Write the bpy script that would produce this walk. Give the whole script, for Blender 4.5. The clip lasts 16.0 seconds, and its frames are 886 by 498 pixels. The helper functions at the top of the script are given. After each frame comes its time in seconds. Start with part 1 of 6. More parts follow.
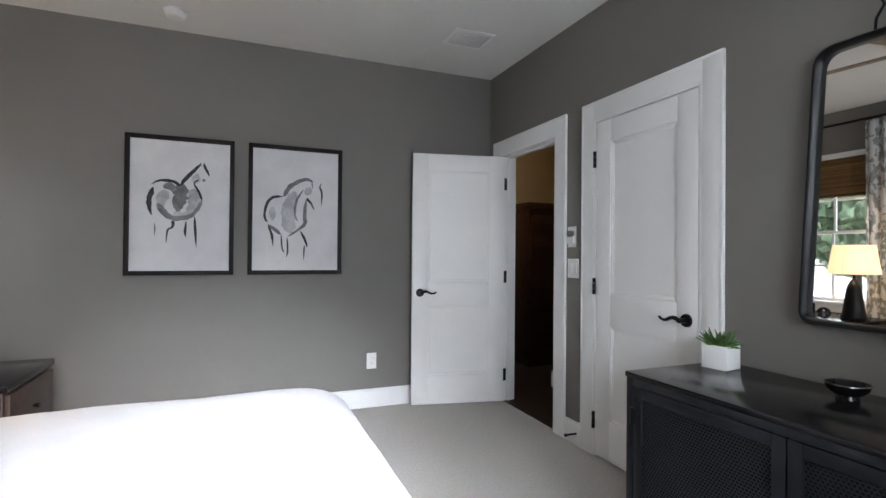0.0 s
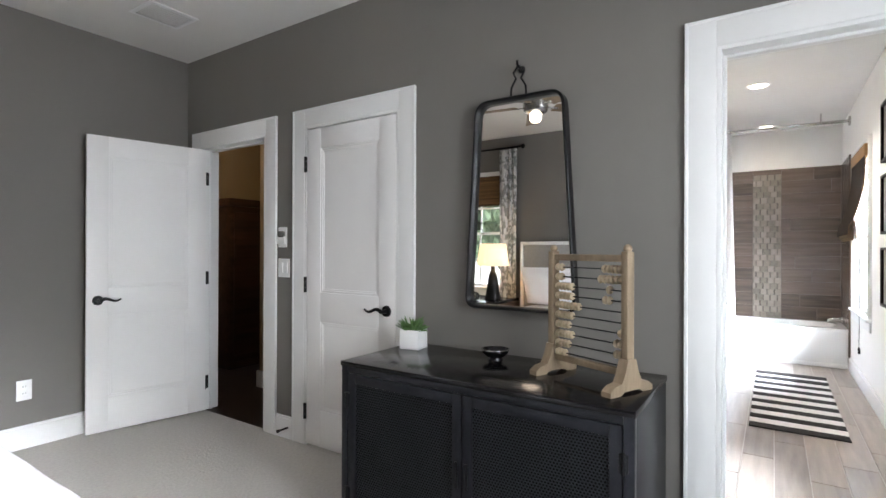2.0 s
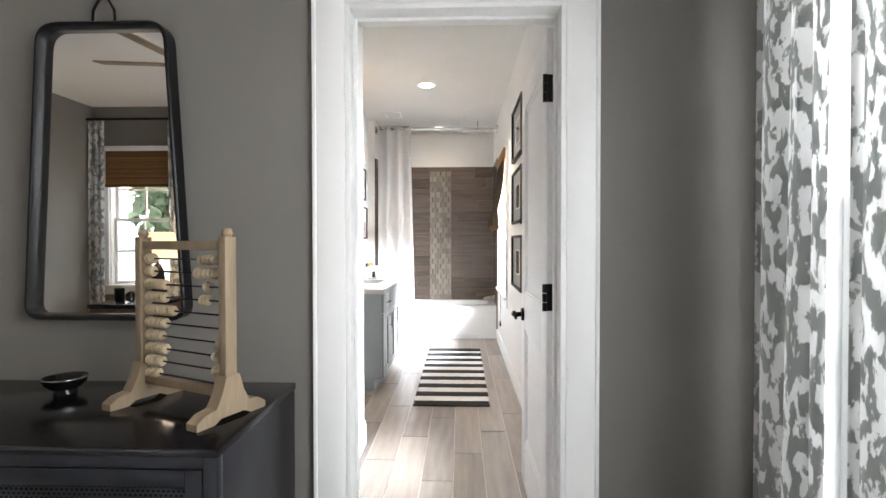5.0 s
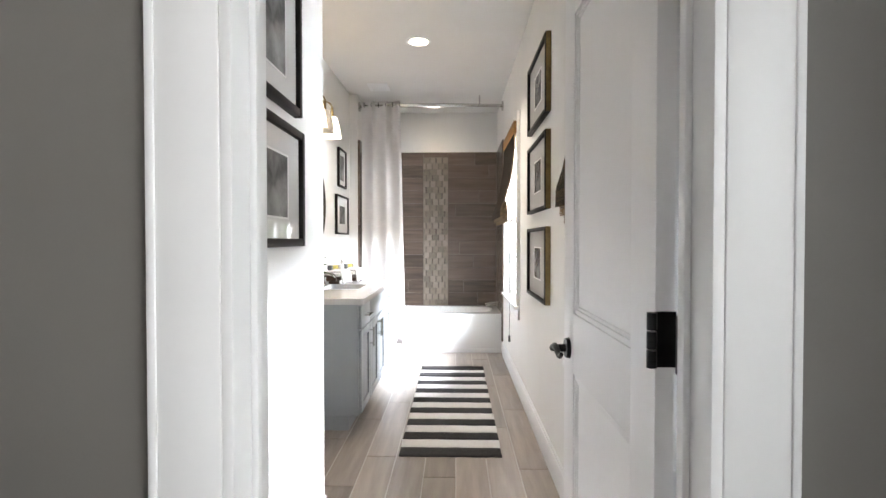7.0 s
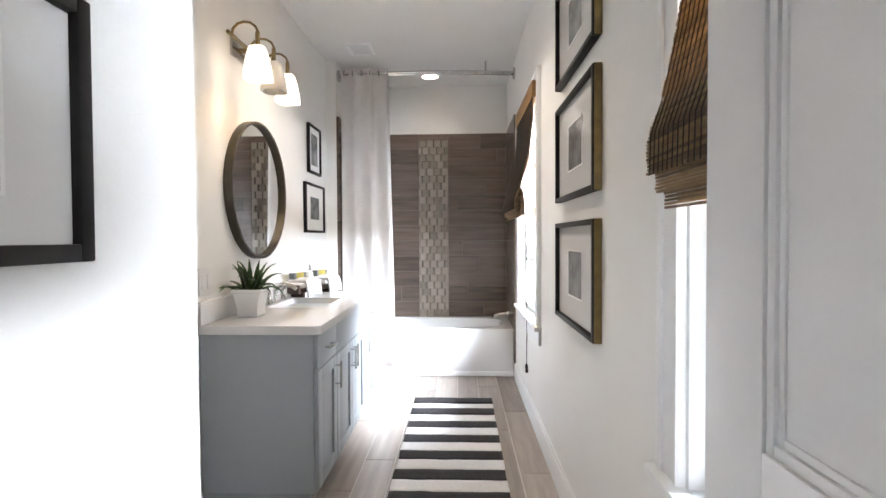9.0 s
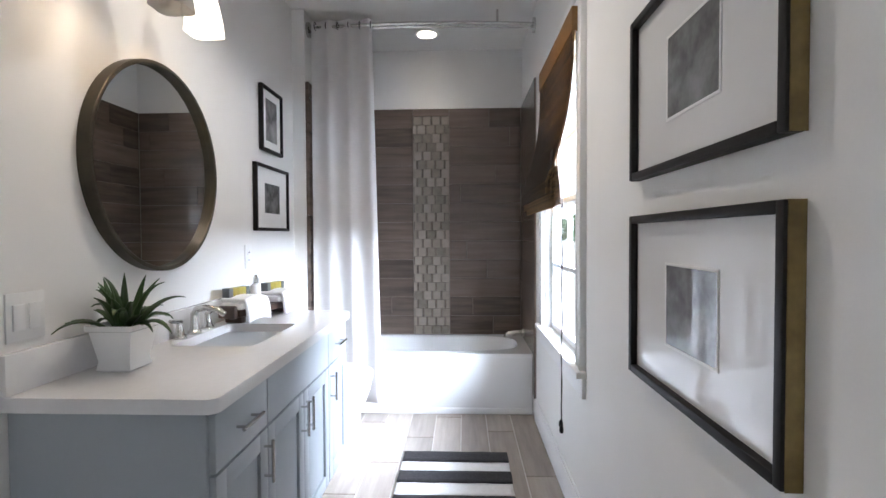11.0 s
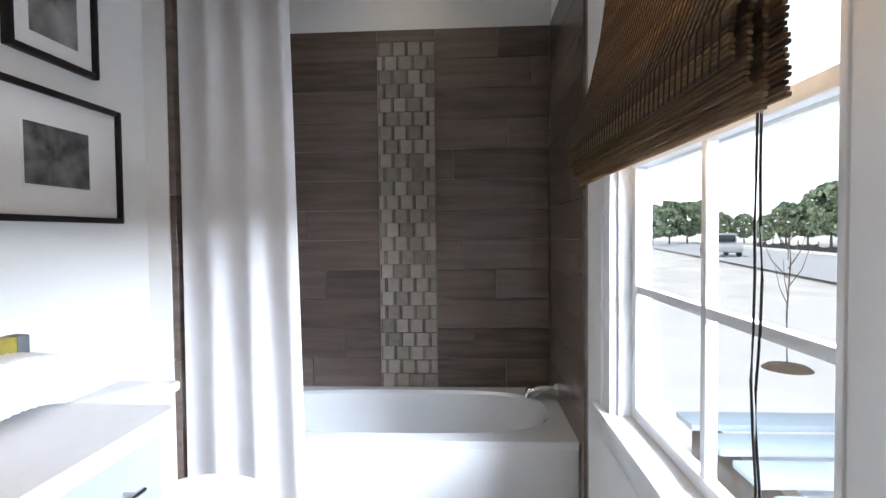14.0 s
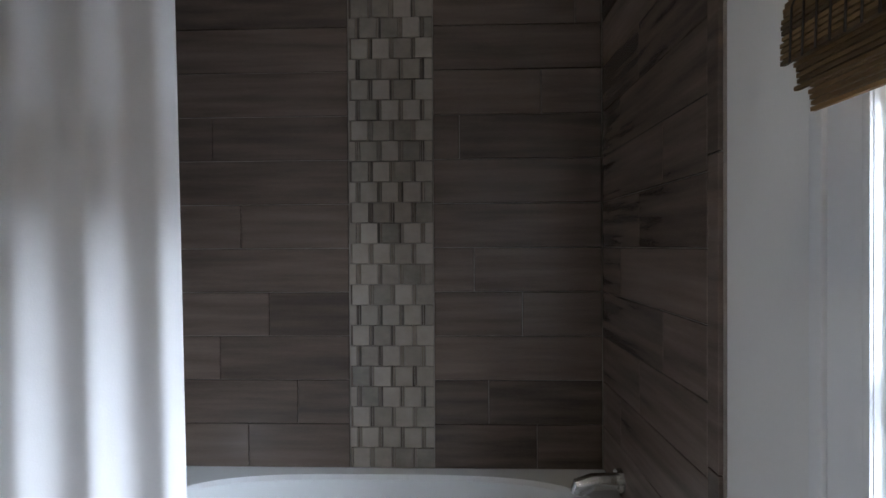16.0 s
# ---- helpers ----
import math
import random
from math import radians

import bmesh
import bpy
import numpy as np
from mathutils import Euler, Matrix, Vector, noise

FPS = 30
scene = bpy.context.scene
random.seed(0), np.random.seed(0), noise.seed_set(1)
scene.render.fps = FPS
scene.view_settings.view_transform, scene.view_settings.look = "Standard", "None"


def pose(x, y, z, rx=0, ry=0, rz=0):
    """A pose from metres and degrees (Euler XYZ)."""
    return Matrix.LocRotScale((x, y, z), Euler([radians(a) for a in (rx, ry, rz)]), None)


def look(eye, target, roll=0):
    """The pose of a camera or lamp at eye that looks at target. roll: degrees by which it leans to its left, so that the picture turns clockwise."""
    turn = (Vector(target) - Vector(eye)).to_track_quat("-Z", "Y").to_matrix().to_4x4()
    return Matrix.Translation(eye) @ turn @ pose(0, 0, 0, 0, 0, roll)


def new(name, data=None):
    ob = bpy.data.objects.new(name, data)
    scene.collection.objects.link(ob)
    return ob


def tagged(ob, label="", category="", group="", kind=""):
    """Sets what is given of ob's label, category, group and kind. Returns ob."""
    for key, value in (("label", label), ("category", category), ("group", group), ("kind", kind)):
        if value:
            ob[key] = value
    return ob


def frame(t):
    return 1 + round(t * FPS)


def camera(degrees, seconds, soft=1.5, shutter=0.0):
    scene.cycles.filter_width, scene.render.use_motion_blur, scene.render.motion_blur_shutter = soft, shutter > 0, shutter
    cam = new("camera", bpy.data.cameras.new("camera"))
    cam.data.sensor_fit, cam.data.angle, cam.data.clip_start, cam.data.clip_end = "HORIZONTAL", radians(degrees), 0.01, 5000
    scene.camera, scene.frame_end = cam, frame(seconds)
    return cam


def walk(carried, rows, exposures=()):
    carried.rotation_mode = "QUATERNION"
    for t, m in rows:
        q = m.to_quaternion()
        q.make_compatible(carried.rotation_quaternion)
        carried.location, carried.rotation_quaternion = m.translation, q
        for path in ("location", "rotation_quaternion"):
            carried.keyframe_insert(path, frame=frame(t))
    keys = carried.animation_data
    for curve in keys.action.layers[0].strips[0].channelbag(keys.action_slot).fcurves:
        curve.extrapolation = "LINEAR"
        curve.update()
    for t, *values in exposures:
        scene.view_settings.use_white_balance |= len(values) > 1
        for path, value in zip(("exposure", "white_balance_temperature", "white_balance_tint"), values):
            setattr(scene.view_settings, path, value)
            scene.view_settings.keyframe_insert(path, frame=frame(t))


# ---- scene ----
cam = camera(83.3, 16.0)
PATH = [
    (0, (-0.171, -0.002, 1.221), (0.586, 1.849, 1.238), 0.5),
    (0.5, (-0.213, 0.006, 1.228), (0.815, 1.721, 1.245), 0.7),
    (1, (-0.297, 0.011, 1.243), (1.021, 1.515, 1.259), 0.6),
    (1.5, (-0.348, -0.007, 1.26), (1.177, 1.286, 1.267), 0.3),
    (2, (-0.345, -0.045, 1.257), (1.321, 1.06, 1.259), 0.2),
    (2.5, (-0.317, -0.103, 1.25), (1.474, 0.787, 1.248), 0.2),
    (3, (-0.297, -0.16, 1.239), (1.592, 0.499, 1.236), 0.3),
    (3.5, (-0.255, -0.218, 1.24), (1.702, 0.193, 1.228), 0.3),
    (4, (-0.126, -0.282, 1.241), (1.868, -0.137, 1.224), 0.3),
    (6.5, (0.77, -0.21, 1.226), (2.769, -0.161, 1.189), -0.1),
    (7, (1.093, -0.216, 1.208), (3.092, -0.166, 1.173), -0.0),
    (7.5, (1.35, -0.206, 1.212), (3.349, -0.15, 1.176), -0.1),
    (8, (1.604, -0.225, 1.212), (3.602, -0.167, 1.171), -0.3),
    (8.5, (1.846, -0.263, 1.221), (3.845, -0.199, 1.181), -0.3),
    (9, (2.067, -0.249, 1.22), (4.066, -0.178, 1.175), -0.3),
    (11.5, (3.277, -0.235, 1.244), (5.274, -0.148, 1.184), -0.3),
    (12, (3.535, -0.298, 1.254), (5.531, -0.194, 1.19), -0.4),
    (12.5, (3.786, -0.287, 1.234), (5.782, -0.181, 1.169), -0.3),
    (13, (4.037, -0.26, 1.237), (6.033, -0.155, 1.174), -0.4),
    (13.5, (4.303, -0.288, 1.216), (6.299, -0.175, 1.151), -0.5),
    (14, (4.535, -0.301, 1.22), (6.531, -0.191, 1.158), -0.6),
    (14.5, (4.752, -0.298, 1.219), (6.748, -0.185, 1.16), -0.6),
    (15, (4.979, -0.292, 1.223), (6.974, -0.171, 1.159), -0.5),
    (15.5, (5.172, -0.252, 1.211), (7.169, -0.150, 1.158), -0.45),
    (16, (5.376, -0.211, 1.199), (7.375, -0.149, 1.183), -0.3),
]
EXPO = [(0, 0.75, 6300, 11), (2.5, 1.05, 6600, 11), (4, 1.0, 6800, 11), (6.5, 0.75, 6900, 12), (7.5, 0.6, 6900, 12), (9, 0.5, 6700, 13), (11.5, -0.15, 6150, 13), (13, -0.35, 6150, 13), (14, -0.5, 6300, 13), (15, -0.85, 6350, 12), (16, -1.3, 6200, 10)]
walk(cam, [(t, look(eye, target, roll)) for t, eye, target, roll in PATH], EXPO)


# world and light
world = bpy.data.worlds.new("sky")
scene.world = world
world.use_nodes = True
wn = world.node_tree
sky = wn.nodes.new("ShaderNodeTexSky")
sky.sky_type = "NISHITA"
sky.sun_disc = False
sky.sun_elevation = radians(48)
sky.sun_rotation = radians(330)
wn.links.new(sky.outputs[0], wn.nodes["Background"].inputs[0])
wn.nodes["Background"].inputs[1].default_value = 0.15


def lamp(name, kind, m, power, colour, **size):
    data = bpy.data.lights.new(name, kind)
    data.energy, data.color = power, colour
    if kind == "AREA":
        data.shape, data.size, data.size_y = "RECTANGLE", size["w"], size["h"]
        data.spread = radians(size.get("spread", 180))
    elif kind == "SUN":
        data.angle = radians(0.5)
    elif kind == "SPOT":
        data.spot_size, data.spot_blend, data.shadow_soft_size = radians(size["cone"]), 0.6, size["r"]
    else:
        data.shadow_soft_size = size["r"]
    ob = new(name, data)
    ob.matrix_world = m
    return ob


DAY = (0.90, 0.94, 1.0)
DAYB = (0.78, 0.88, 1.0)
WARM = (1.0, 0.62, 0.32)
lamp("sun", "SUN", look((-4, 7, 9), (0, 0, 0)), 5.0, (1.0, 0.96, 0.90))
# area lamps added just outside the windows, out of view, in place of skylight
lamp("daylight_fill_bath_near", "AREA", look((3.05, -1.75, 1.75), (2.75, 0.33, 0.40)), 330, DAYB, w=0.9, h=0.8)
lamp("daylight_fill_bath_far", "AREA", look((5.10, -1.75, 1.75), (5.9, 0.5, 0.40)), 560, DAYB, w=0.9, h=0.8)
lamp("daylight_fill_bed_south", "AREA", look((0.6, -1.62, 1.7), (0.6, 1.2, 0.4)), 42, DAY, w=2.0, h=1.1, spread=150)
# extra narrow lamp, added only to make the bed glare
lamp("bed_fill_beam", "AREA", look((0.1, -1.66, 2.0), (-0.1, 1.45, 0.5)), 15, DAY, w=0.8, h=0.4, spread=34)
lamp("daylight_fill_bed_west", "AREA", look((-2.55, 3.32, 2.55), (-0.4, 2.7, 0.2)), 16, DAY, w=0.8, h=0.9)
# lamps of the place
lamp("can_light_glow", "SPOT", look((4.95, 0.07, 2.70), (4.95, 0.07, 0)), 40, (1.0, 0.91, 0.78), cone=130, r=0.06)
lamp("can_light_glow", "SPOT", look((6.78, 0.03, 2.70), (6.78, 0.03, 0)), 4, (1.0, 0.91, 0.78), cone=120, r=0.06)
for lx in (4.43, 4.84):
    lamp("vanity_bulb_glow", "POINT", pose(lx, 0.714, 2.035), 3.0, (1.0, 0.76, 0.5), r=0.03)
lamp("table_lamp_glow", "POINT", pose(-1.50, 2.86, 1.20), 3.5, WARM, r=0.05)
lamp("fan_lamp_glow", "SPOT", look((0.05, 1.64, 2.28), (0.05, 1.64, 0)), 5, (1.0, 0.8, 0.6), cone=140, r=0.06)
# unseen warm point lamp, added to brighten the hallway; it has no fixture
lamp("hall_glow", "POINT", pose(2.25, 4.4, 2.2), 2.6, (1.0, 0.75, 0.48), r=0.1)


# materials
def mat(name, base, rough=0.6, metal=0.0, vary=0.06, scale=8.0, bump=0.1, fine=90.0, stretch=(1, 1, 1), island=0.0, objrand=0.0, coat=0.0, trans=0.0, emit=None):
    m = bpy.data.materials.new(name)
    m.use_nodes = True
    nt = m.node_tree
    b = nt.nodes["Principled BSDF"]
    b.inputs["Roughness"].default_value, b.inputs["Metallic"].default_value = rough, metal
    b.inputs["Coat Weight"].default_value = coat
    tc, mp = nt.nodes.new("ShaderNodeTexCoord"), nt.nodes.new("ShaderNodeMapping")
    mp.inputs["Scale"].default_value = stretch
    nt.links.new(tc.outputs["Object"], mp.inputs[0])
    if objrand:
        oi, far = nt.nodes.new("ShaderNodeObjectInfo"), nt.nodes.new("ShaderNodeVectorMath")
        far.operation = "SCALE"
        far.inputs[0].default_value = (31.0, 17.0, 5.0)
        nt.links.new(oi.outputs["Random"], far.inputs["Scale"])
        nt.links.new(far.outputs[0], mp.inputs["Location"])
    big, small = nt.nodes.new("ShaderNodeTexNoise"), nt.nodes.new("ShaderNodeTexNoise")
    for n, s, d in ((big, scale, 4), (small, fine, 2)):
        n.inputs["Scale"].default_value, n.inputs["Detail"].default_value = s, d
        nt.links.new(mp.outputs[0], n.inputs[0])
    mix = nt.nodes.new("ShaderNodeMath")
    mix.operation = "MULTIPLY_ADD"
    mix.inputs[1].default_value = 0.3
    nt.links.new(small.outputs[0], mix.inputs[0])
    nt.links.new(big.outputs[0], mix.inputs[2])
    last = mix.outputs[0]
    for amount, node, out in ((objrand, "ShaderNodeObjectInfo", "Random"), (island, "ShaderNodeNewGeometry", "Random Per Island")):
        if amount:
            r, add = nt.nodes.new(node), nt.nodes.new("ShaderNodeMath")
            add.operation = "MULTIPLY_ADD"
            add.inputs[1].default_value = amount
            nt.links.new(r.outputs[out], add.inputs[0])
            nt.links.new(last, add.inputs[2])
            last = add.outputs[0]
    extra = objrand + island
    ramp = nt.nodes.new("ShaderNodeMapRange")
    ramp.inputs[1].default_value, ramp.inputs[2].default_value = 0.4 + extra * 0.1, 0.9 + extra * 0.9
    ramp.inputs[3].default_value, ramp.inputs[4].default_value = 1 - vary, 1 + vary
    nt.links.new(last, ramp.inputs[0])
    mul = nt.nodes.new("ShaderNodeVectorMath")
    mul.operation = "SCALE"
    mul.inputs[0].default_value = base
    nt.links.new(ramp.outputs[0], mul.inputs["Scale"])
    nt.links.new(mul.outputs[0], b.inputs["Base Color"])
    if bump:
        bp = nt.nodes.new("ShaderNodeBump")
        bp.inputs["Strength"].default_value, bp.inputs["Distance"].default_value = bump, 0.004
        nt.links.new(mix.outputs[0], bp.inputs["Height"])
        nt.links.new(bp.outputs[0], b.inputs["Normal"])
    if trans:
        tr, ms = nt.nodes.new("ShaderNodeBsdfTranslucent"), nt.nodes.new("ShaderNodeMixShader")
        nt.links.new(mul.outputs[0], tr.inputs[0])
        ms.inputs[0].default_value = trans
        nt.links.new(b.outputs[0], ms.inputs[1])
        nt.links.new(tr.outputs[0], ms.inputs[2])
        nt.links.new(ms.outputs[0], nt.nodes["Material Output"].inputs[0])
    if emit:
        b.inputs["Emission Color"].default_value = (*emit[0], 1)
        b.inputs["Emission Strength"].default_value = emit[1]
    return m


def glass_mat(name, tint=(1, 1, 1), rough=0.0, mirror=False):
    m = bpy.data.materials.new(name)
    m.use_nodes = True
    b = m.node_tree.nodes["Principled BSDF"]
    b.inputs["Base Color"].default_value = (*tint, 1)
    b.inputs["Roughness"].default_value = rough
    if mirror:
        b.inputs["Metallic"].default_value = 1
    else:
        b.inputs["Transmission Weight"].default_value = 1
        b.inputs["IOR"].default_value = 1.45
    return m


M_GREY = mat("grey_wall_paint", (0.166, 0.157, 0.143), 0.7, vary=0.04, scale=2, bump=0.12, fine=220)
M_CREAM = mat("pale_wall_paint", (0.80, 0.79, 0.77), 0.65, vary=0.03, scale=2, bump=0.1, fine=220)
M_CEIL = mat("ceiling_paint", (0.72, 0.71, 0.69), 0.85, vary=0.03, scale=2, bump=0.15, fine=250)
M_TRIM = mat("white_trim_paint", (0.80, 0.80, 0.80), 0.38, vary=0.02, scale=4, bump=0.015, fine=60)
M_DOOR = mat("white_door_paint", (0.83, 0.82, 0.82), 0.36, vary=0.02, scale=3, bump=0.02, fine=60)
M_CARPET = mat("cream_carpet", (0.50, 0.48, 0.45), 1.0, vary=0.09, scale=60, bump=1.0, fine=260)
M_DARKWOOD = mat("dark_wood_floor", (0.035, 0.02, 0.014), 0.35, vary=0.3, scale=3, bump=0.2, stretch=(1, 12, 1))
M_HALL = mat("hall_paint", (0.45, 0.36, 0.24), 0.7, vary=0.03, scale=2)
M_BLACKMETAL = mat("blackened_metal", (0.012, 0.012, 0.013), 0.38, 0.7, vary=0.2, scale=12, bump=0.06)
M_CAB = mat("gunmetal_steel", (0.020, 0.021, 0.026), 0.36, 0.75, vary=0.25, scale=6, bump=0.05)
M_CABTOP = mat("dark_steel_top", (0.014, 0.013, 0.015), 0.17, 0.6, vary=0.3, scale=5, bump=0.03)
M_FRAME = mat("black_picture_frame", (0.010, 0.008, 0.008), 0.5, vary=0.2, scale=20, bump=0.05)
M_FRAME.node_tree.nodes["Principled BSDF"].inputs["Specular IOR Level"].default_value = 0.2
M_BRASSFRAME = mat("aged_gilt_side", (0.20, 0.14, 0.055), 0.42, 0.5, vary=0.25, scale=25, bump=0.1)
M_BRONZE = mat("dark_bronze_hoop", (0.055, 0.046, 0.032), 0.4, 0.6, vary=0.25, scale=12, bump=0.05)
M_MAT = mat("paper_mat", (0.80, 0.79, 0.78), 0.9, vary=0.015, scale=5, bump=0.05)
M_GLAZED = mat("glazed_paper_mount", (0.74, 0.73, 0.72), 0.6, vary=0.015, scale=5, bump=0.0, coat=1.0)
M_GLAZEDP = mat("glazed_print", (0.12, 0.12, 0.12), 0.5, vary=0.9, scale=15, bump=0, fine=40, coat=1.0)
M_PAPER = mat("washed_paper", (0.62, 0.61, 0.63), 0.9, vary=0.1, scale=4, bump=0.05)
M_INK = mat("charcoal_wash", (0.035, 0.035, 0.042), 0.9, vary=0.7, scale=14, bump=0)
M_INK3 = mat("thin_wash", (0.40, 0.40, 0.42), 0.9, vary=0.3, scale=14, bump=0)
M_INK2 = mat("pale_wash", (0.17, 0.17, 0.18), 0.9, vary=0.5, scale=14, bump=0)
M_PHOTO = mat("grey_photograph", (0.16, 0.155, 0.15), 0.6, vary=0.9, scale=11, bump=0, fine=30)
M_PHOTO2 = mat("dark_photograph", (0.10, 0.10, 0.10), 0.6, vary=0.9, scale=17, bump=0, fine=40)
M_GREEN = mat("green_print", (0.34, 0.36, 0.06), 0.6, vary=0.3, scale=9, bump=0)
M_MIRROR = glass_mat("mirror_glass", (0.86, 0.87, 0.86), 0.01, True)
def pane_mat():
    """Thin clear pane: see-through with a faint gloss."""
    m = bpy.data.materials.new("window_glass")
    m.use_nodes = True
    nt = m.node_tree
    tr, gl, mx = (nt.nodes.new(k) for k in ("ShaderNodeBsdfTransparent", "ShaderNodeBsdfGlossy", "ShaderNodeMixShader"))
    gl.inputs["Roughness"].default_value = 0.02
    tr.inputs[0].default_value = (0.95, 0.97, 0.97, 1)
    mx.inputs[0].default_value = 0.05
    nt.links.new(tr.outputs[0], mx.inputs[1])
    nt.links.new(gl.outputs[0], mx.inputs[2])
    nt.links.new(mx.outputs[0], nt.nodes["Material Output"].inputs[0])
    return m


M_GLASS = pane_mat()
M_WOOD = mat("bleached_wood", (0.23, 0.17, 0.11), 0.65, vary=0.3, scale=10, bump=0.3, stretch=(1, 1, 0.2))
M_BEAD = mat("natural_bead", (0.42, 0.33, 0.22), 0.5, vary=0.2, scale=30, objrand=0.5)
M_POT = mat("white_ceramic", (0.82, 0.82, 0.82), 0.2, vary=0.02, scale=6, bump=0.03, coat=0.3)
M_LEAF = mat("succulent_leaf", (0.07, 0.16, 0.035), 0.45, vary=0.4, scale=20, bump=0.1, island=0.6)
M_DLEAF = mat("dark_leaf", (0.028, 0.065, 0.014), 0.4, vary=0.4, scale=18, bump=0.1, island=0.6)
M_SOIL = mat("soil", (0.03, 0.02, 0.013), 0.95, vary=0.4, scale=60, bump=0.8)
M_VANITY = mat("blue_grey_cabinet_paint", (0.34, 0.37, 0.395), 0.4, vary=0.03, scale=4, bump=0.04)
M_QUARTZ = mat("pale_quartz_top", (0.70, 0.69, 0.69), 0.10, vary=0.02, scale=40, bump=0.0)
M_CHROME = mat("brushed_nickel", (0.55, 0.54, 0.52), 0.22, 1.0, vary=0.06, scale=20, bump=0.02)
M_PORC = mat("glazed_porcelain", (0.82, 0.82, 0.82), 0.1, vary=0.01, scale=4, bump=0.0, coat=0.4)
M_TUB = mat("tub_acrylic", (0.78, 0.79, 0.80), 0.14, vary=0.01, scale=4, bump=0.0, coat=0.3)
M_CLOTH = mat("shower_cotton", (0.78, 0.76, 0.76), 0.9, vary=0.03, scale=10, bump=0.25, fine=300, trans=0.25)
M_TOWEL = mat("white_terry", (0.82, 0.81, 0.82), 1.0, vary=0.04, scale=60, bump=0.8, fine=250)
M_BED = mat("white_cotton_bedding", (0.82, 0.81, 0.83), 0.9, vary=0.03, scale=6, bump=0.35, fine=60)
M_PLANK = mat("wood_look_floor_tile", (0.30, 0.255, 0.22), 0.28, vary=0.42, scale=4, bump=0.12, stretch=(0.7, 7, 1), objrand=0.6)
M_WTILE = mat("wood_look_wall_tile", (0.126, 0.094, 0.076), 0.25, vary=0.55, scale=3, bump=0.08, stretch=(0.8, 9, 1), objrand=0.35)
M_WTILE2 = mat("wood_look_side_tile", (0.126, 0.094, 0.076), 0.25, vary=0.55, scale=3, bump=0.08, stretch=(0.8, 9, 1), objrand=0.35)
M_GROUT = mat("light_grout", (0.56, 0.53, 0.50), 0.9, vary=0.1, scale=40, bump=0.3)
M_WGROUT = mat("taupe_grout", (0.27, 0.235, 0.205), 0.9, vary=0.1, scale=40, bump=0.3)
M_MOSAIC = mat("polished_stone_chip", (0.30, 0.26, 0.22), 0.16, vary=0.36, scale=20, bump=0.05, objrand=1.1)
# sliver colour is darkened to carry the relief shadows between the chips
M_SLIVER = mat("shaded_stone_sliver", (0.17, 0.14, 0.115), 0.18, vary=0.7, scale=20, bump=0.05, objrand=1.2)
M_RUGK = mat("black_cotton_stripe", (0.022, 0.020, 0.022), 1.0, vary=0.3, scale=60, bump=0.8, fine=250)
M_RUGW = mat("white_cotton_stripe", (0.72, 0.70, 0.69), 1.0, vary=0.06, scale=60, bump=0.8, fine=250)
M_BAMBOO = mat("woven_bamboo", (0.19, 0.105, 0.04), 0.6, vary=0.6, scale=20, bump=0.4, fine=150, stretch=(1.2, 1, 3), island=1.4, trans=0.4)
M_BAMBOO2 = mat("pale_bamboo_reed", (0.19, 0.115, 0.05), 0.6, vary=0.6, scale=20, bump=0.4, stretch=(1.2, 1, 3), island=1.4, trans=0.4)
M_THREAD = mat("dark_thread", (0.02, 0.013, 0.008), 0.9, vary=0.2)
M_SHADE = mat("frosted_glass_shade", (0.85, 0.82, 0.76), 0.4, vary=0.01, emit=((1.0, 0.86, 0.68), 3.0))
M_DIMSHADE = mat("unlit_frosted_shade", (0.80, 0.76, 0.70), 0.4, vary=0.01, trans=0.4)
M_LAMPSHADE = mat("linen_lampshade", (0.75, 0.65, 0.48), 0.9, vary=0.05, scale=50, bump=0.2, emit=((1.0, 0.70, 0.36), 0.8))
M_BULB = mat("lit_lens", (0.9, 0.85, 0.8), 0.4, vary=0.0, emit=((1.0, 0.9, 0.74), 9.0))
M_PLASTIC = mat("white_plastic", (0.78, 0.78, 0.77), 0.4, vary=0.01, bump=0.0)
M_OCHRE = mat("ochre_wrapper", (0.30, 0.24, 0.035), 0.5, vary=0.2, scale=25)
M_SLATE = mat("slate_wrapper", (0.10, 0.11, 0.12), 0.5, vary=0.1)
M_WALNUT = mat("dark_walnut", (0.055, 0.028, 0.018), 0.4, vary=0.4, scale=6, bump=0.2, stretch=(0.3, 3, 3))
M_FABRIC = mat("grey_upholstery", (0.33, 0.32, 0.31), 0.95, vary=0.08, scale=40, bump=0.5)
M_CONCRETE = mat("pale_concrete", (0.72, 0.71, 0.69), 0.9, vary=0.08, scale=1.2, bump=0.2)
M_ROAD = mat("bleached_asphalt", (0.52, 0.53, 0.54), 0.9, vary=0.08, scale=0.7, bump=0.3)
M_SOILY = mat("bare_ground", (0.68, 0.66, 0.62), 1.0, vary=0.2, scale=0.6, bump=0.5)
M_TREE = mat("tree_foliage", (0.22, 0.28, 0.18), 0.8, vary=0.5, scale=1.5, bump=0.2, island=0.8)
M_BARK = mat("bark", (0.10, 0.075, 0.05), 0.9, vary=0.3, scale=8, bump=0.5)
M_SIDING = mat("blue_grey_board", (0.42, 0.47, 0.50), 0.6, vary=0.06, scale=3)
M_SILT_SHADE = mat("black_silt_cloth_and_shade", (0.03, 0.03, 0.033), 0.8, vary=0.3, scale=5)
M_CARPAINT = mat("silver_car_paint", (0.45, 0.47, 0.48), 0.3, 0.5, vary=0.03)
M_DARKGLASS = mat("dark_car_glass", (0.02, 0.025, 0.03), 0.1, vary=0.05)
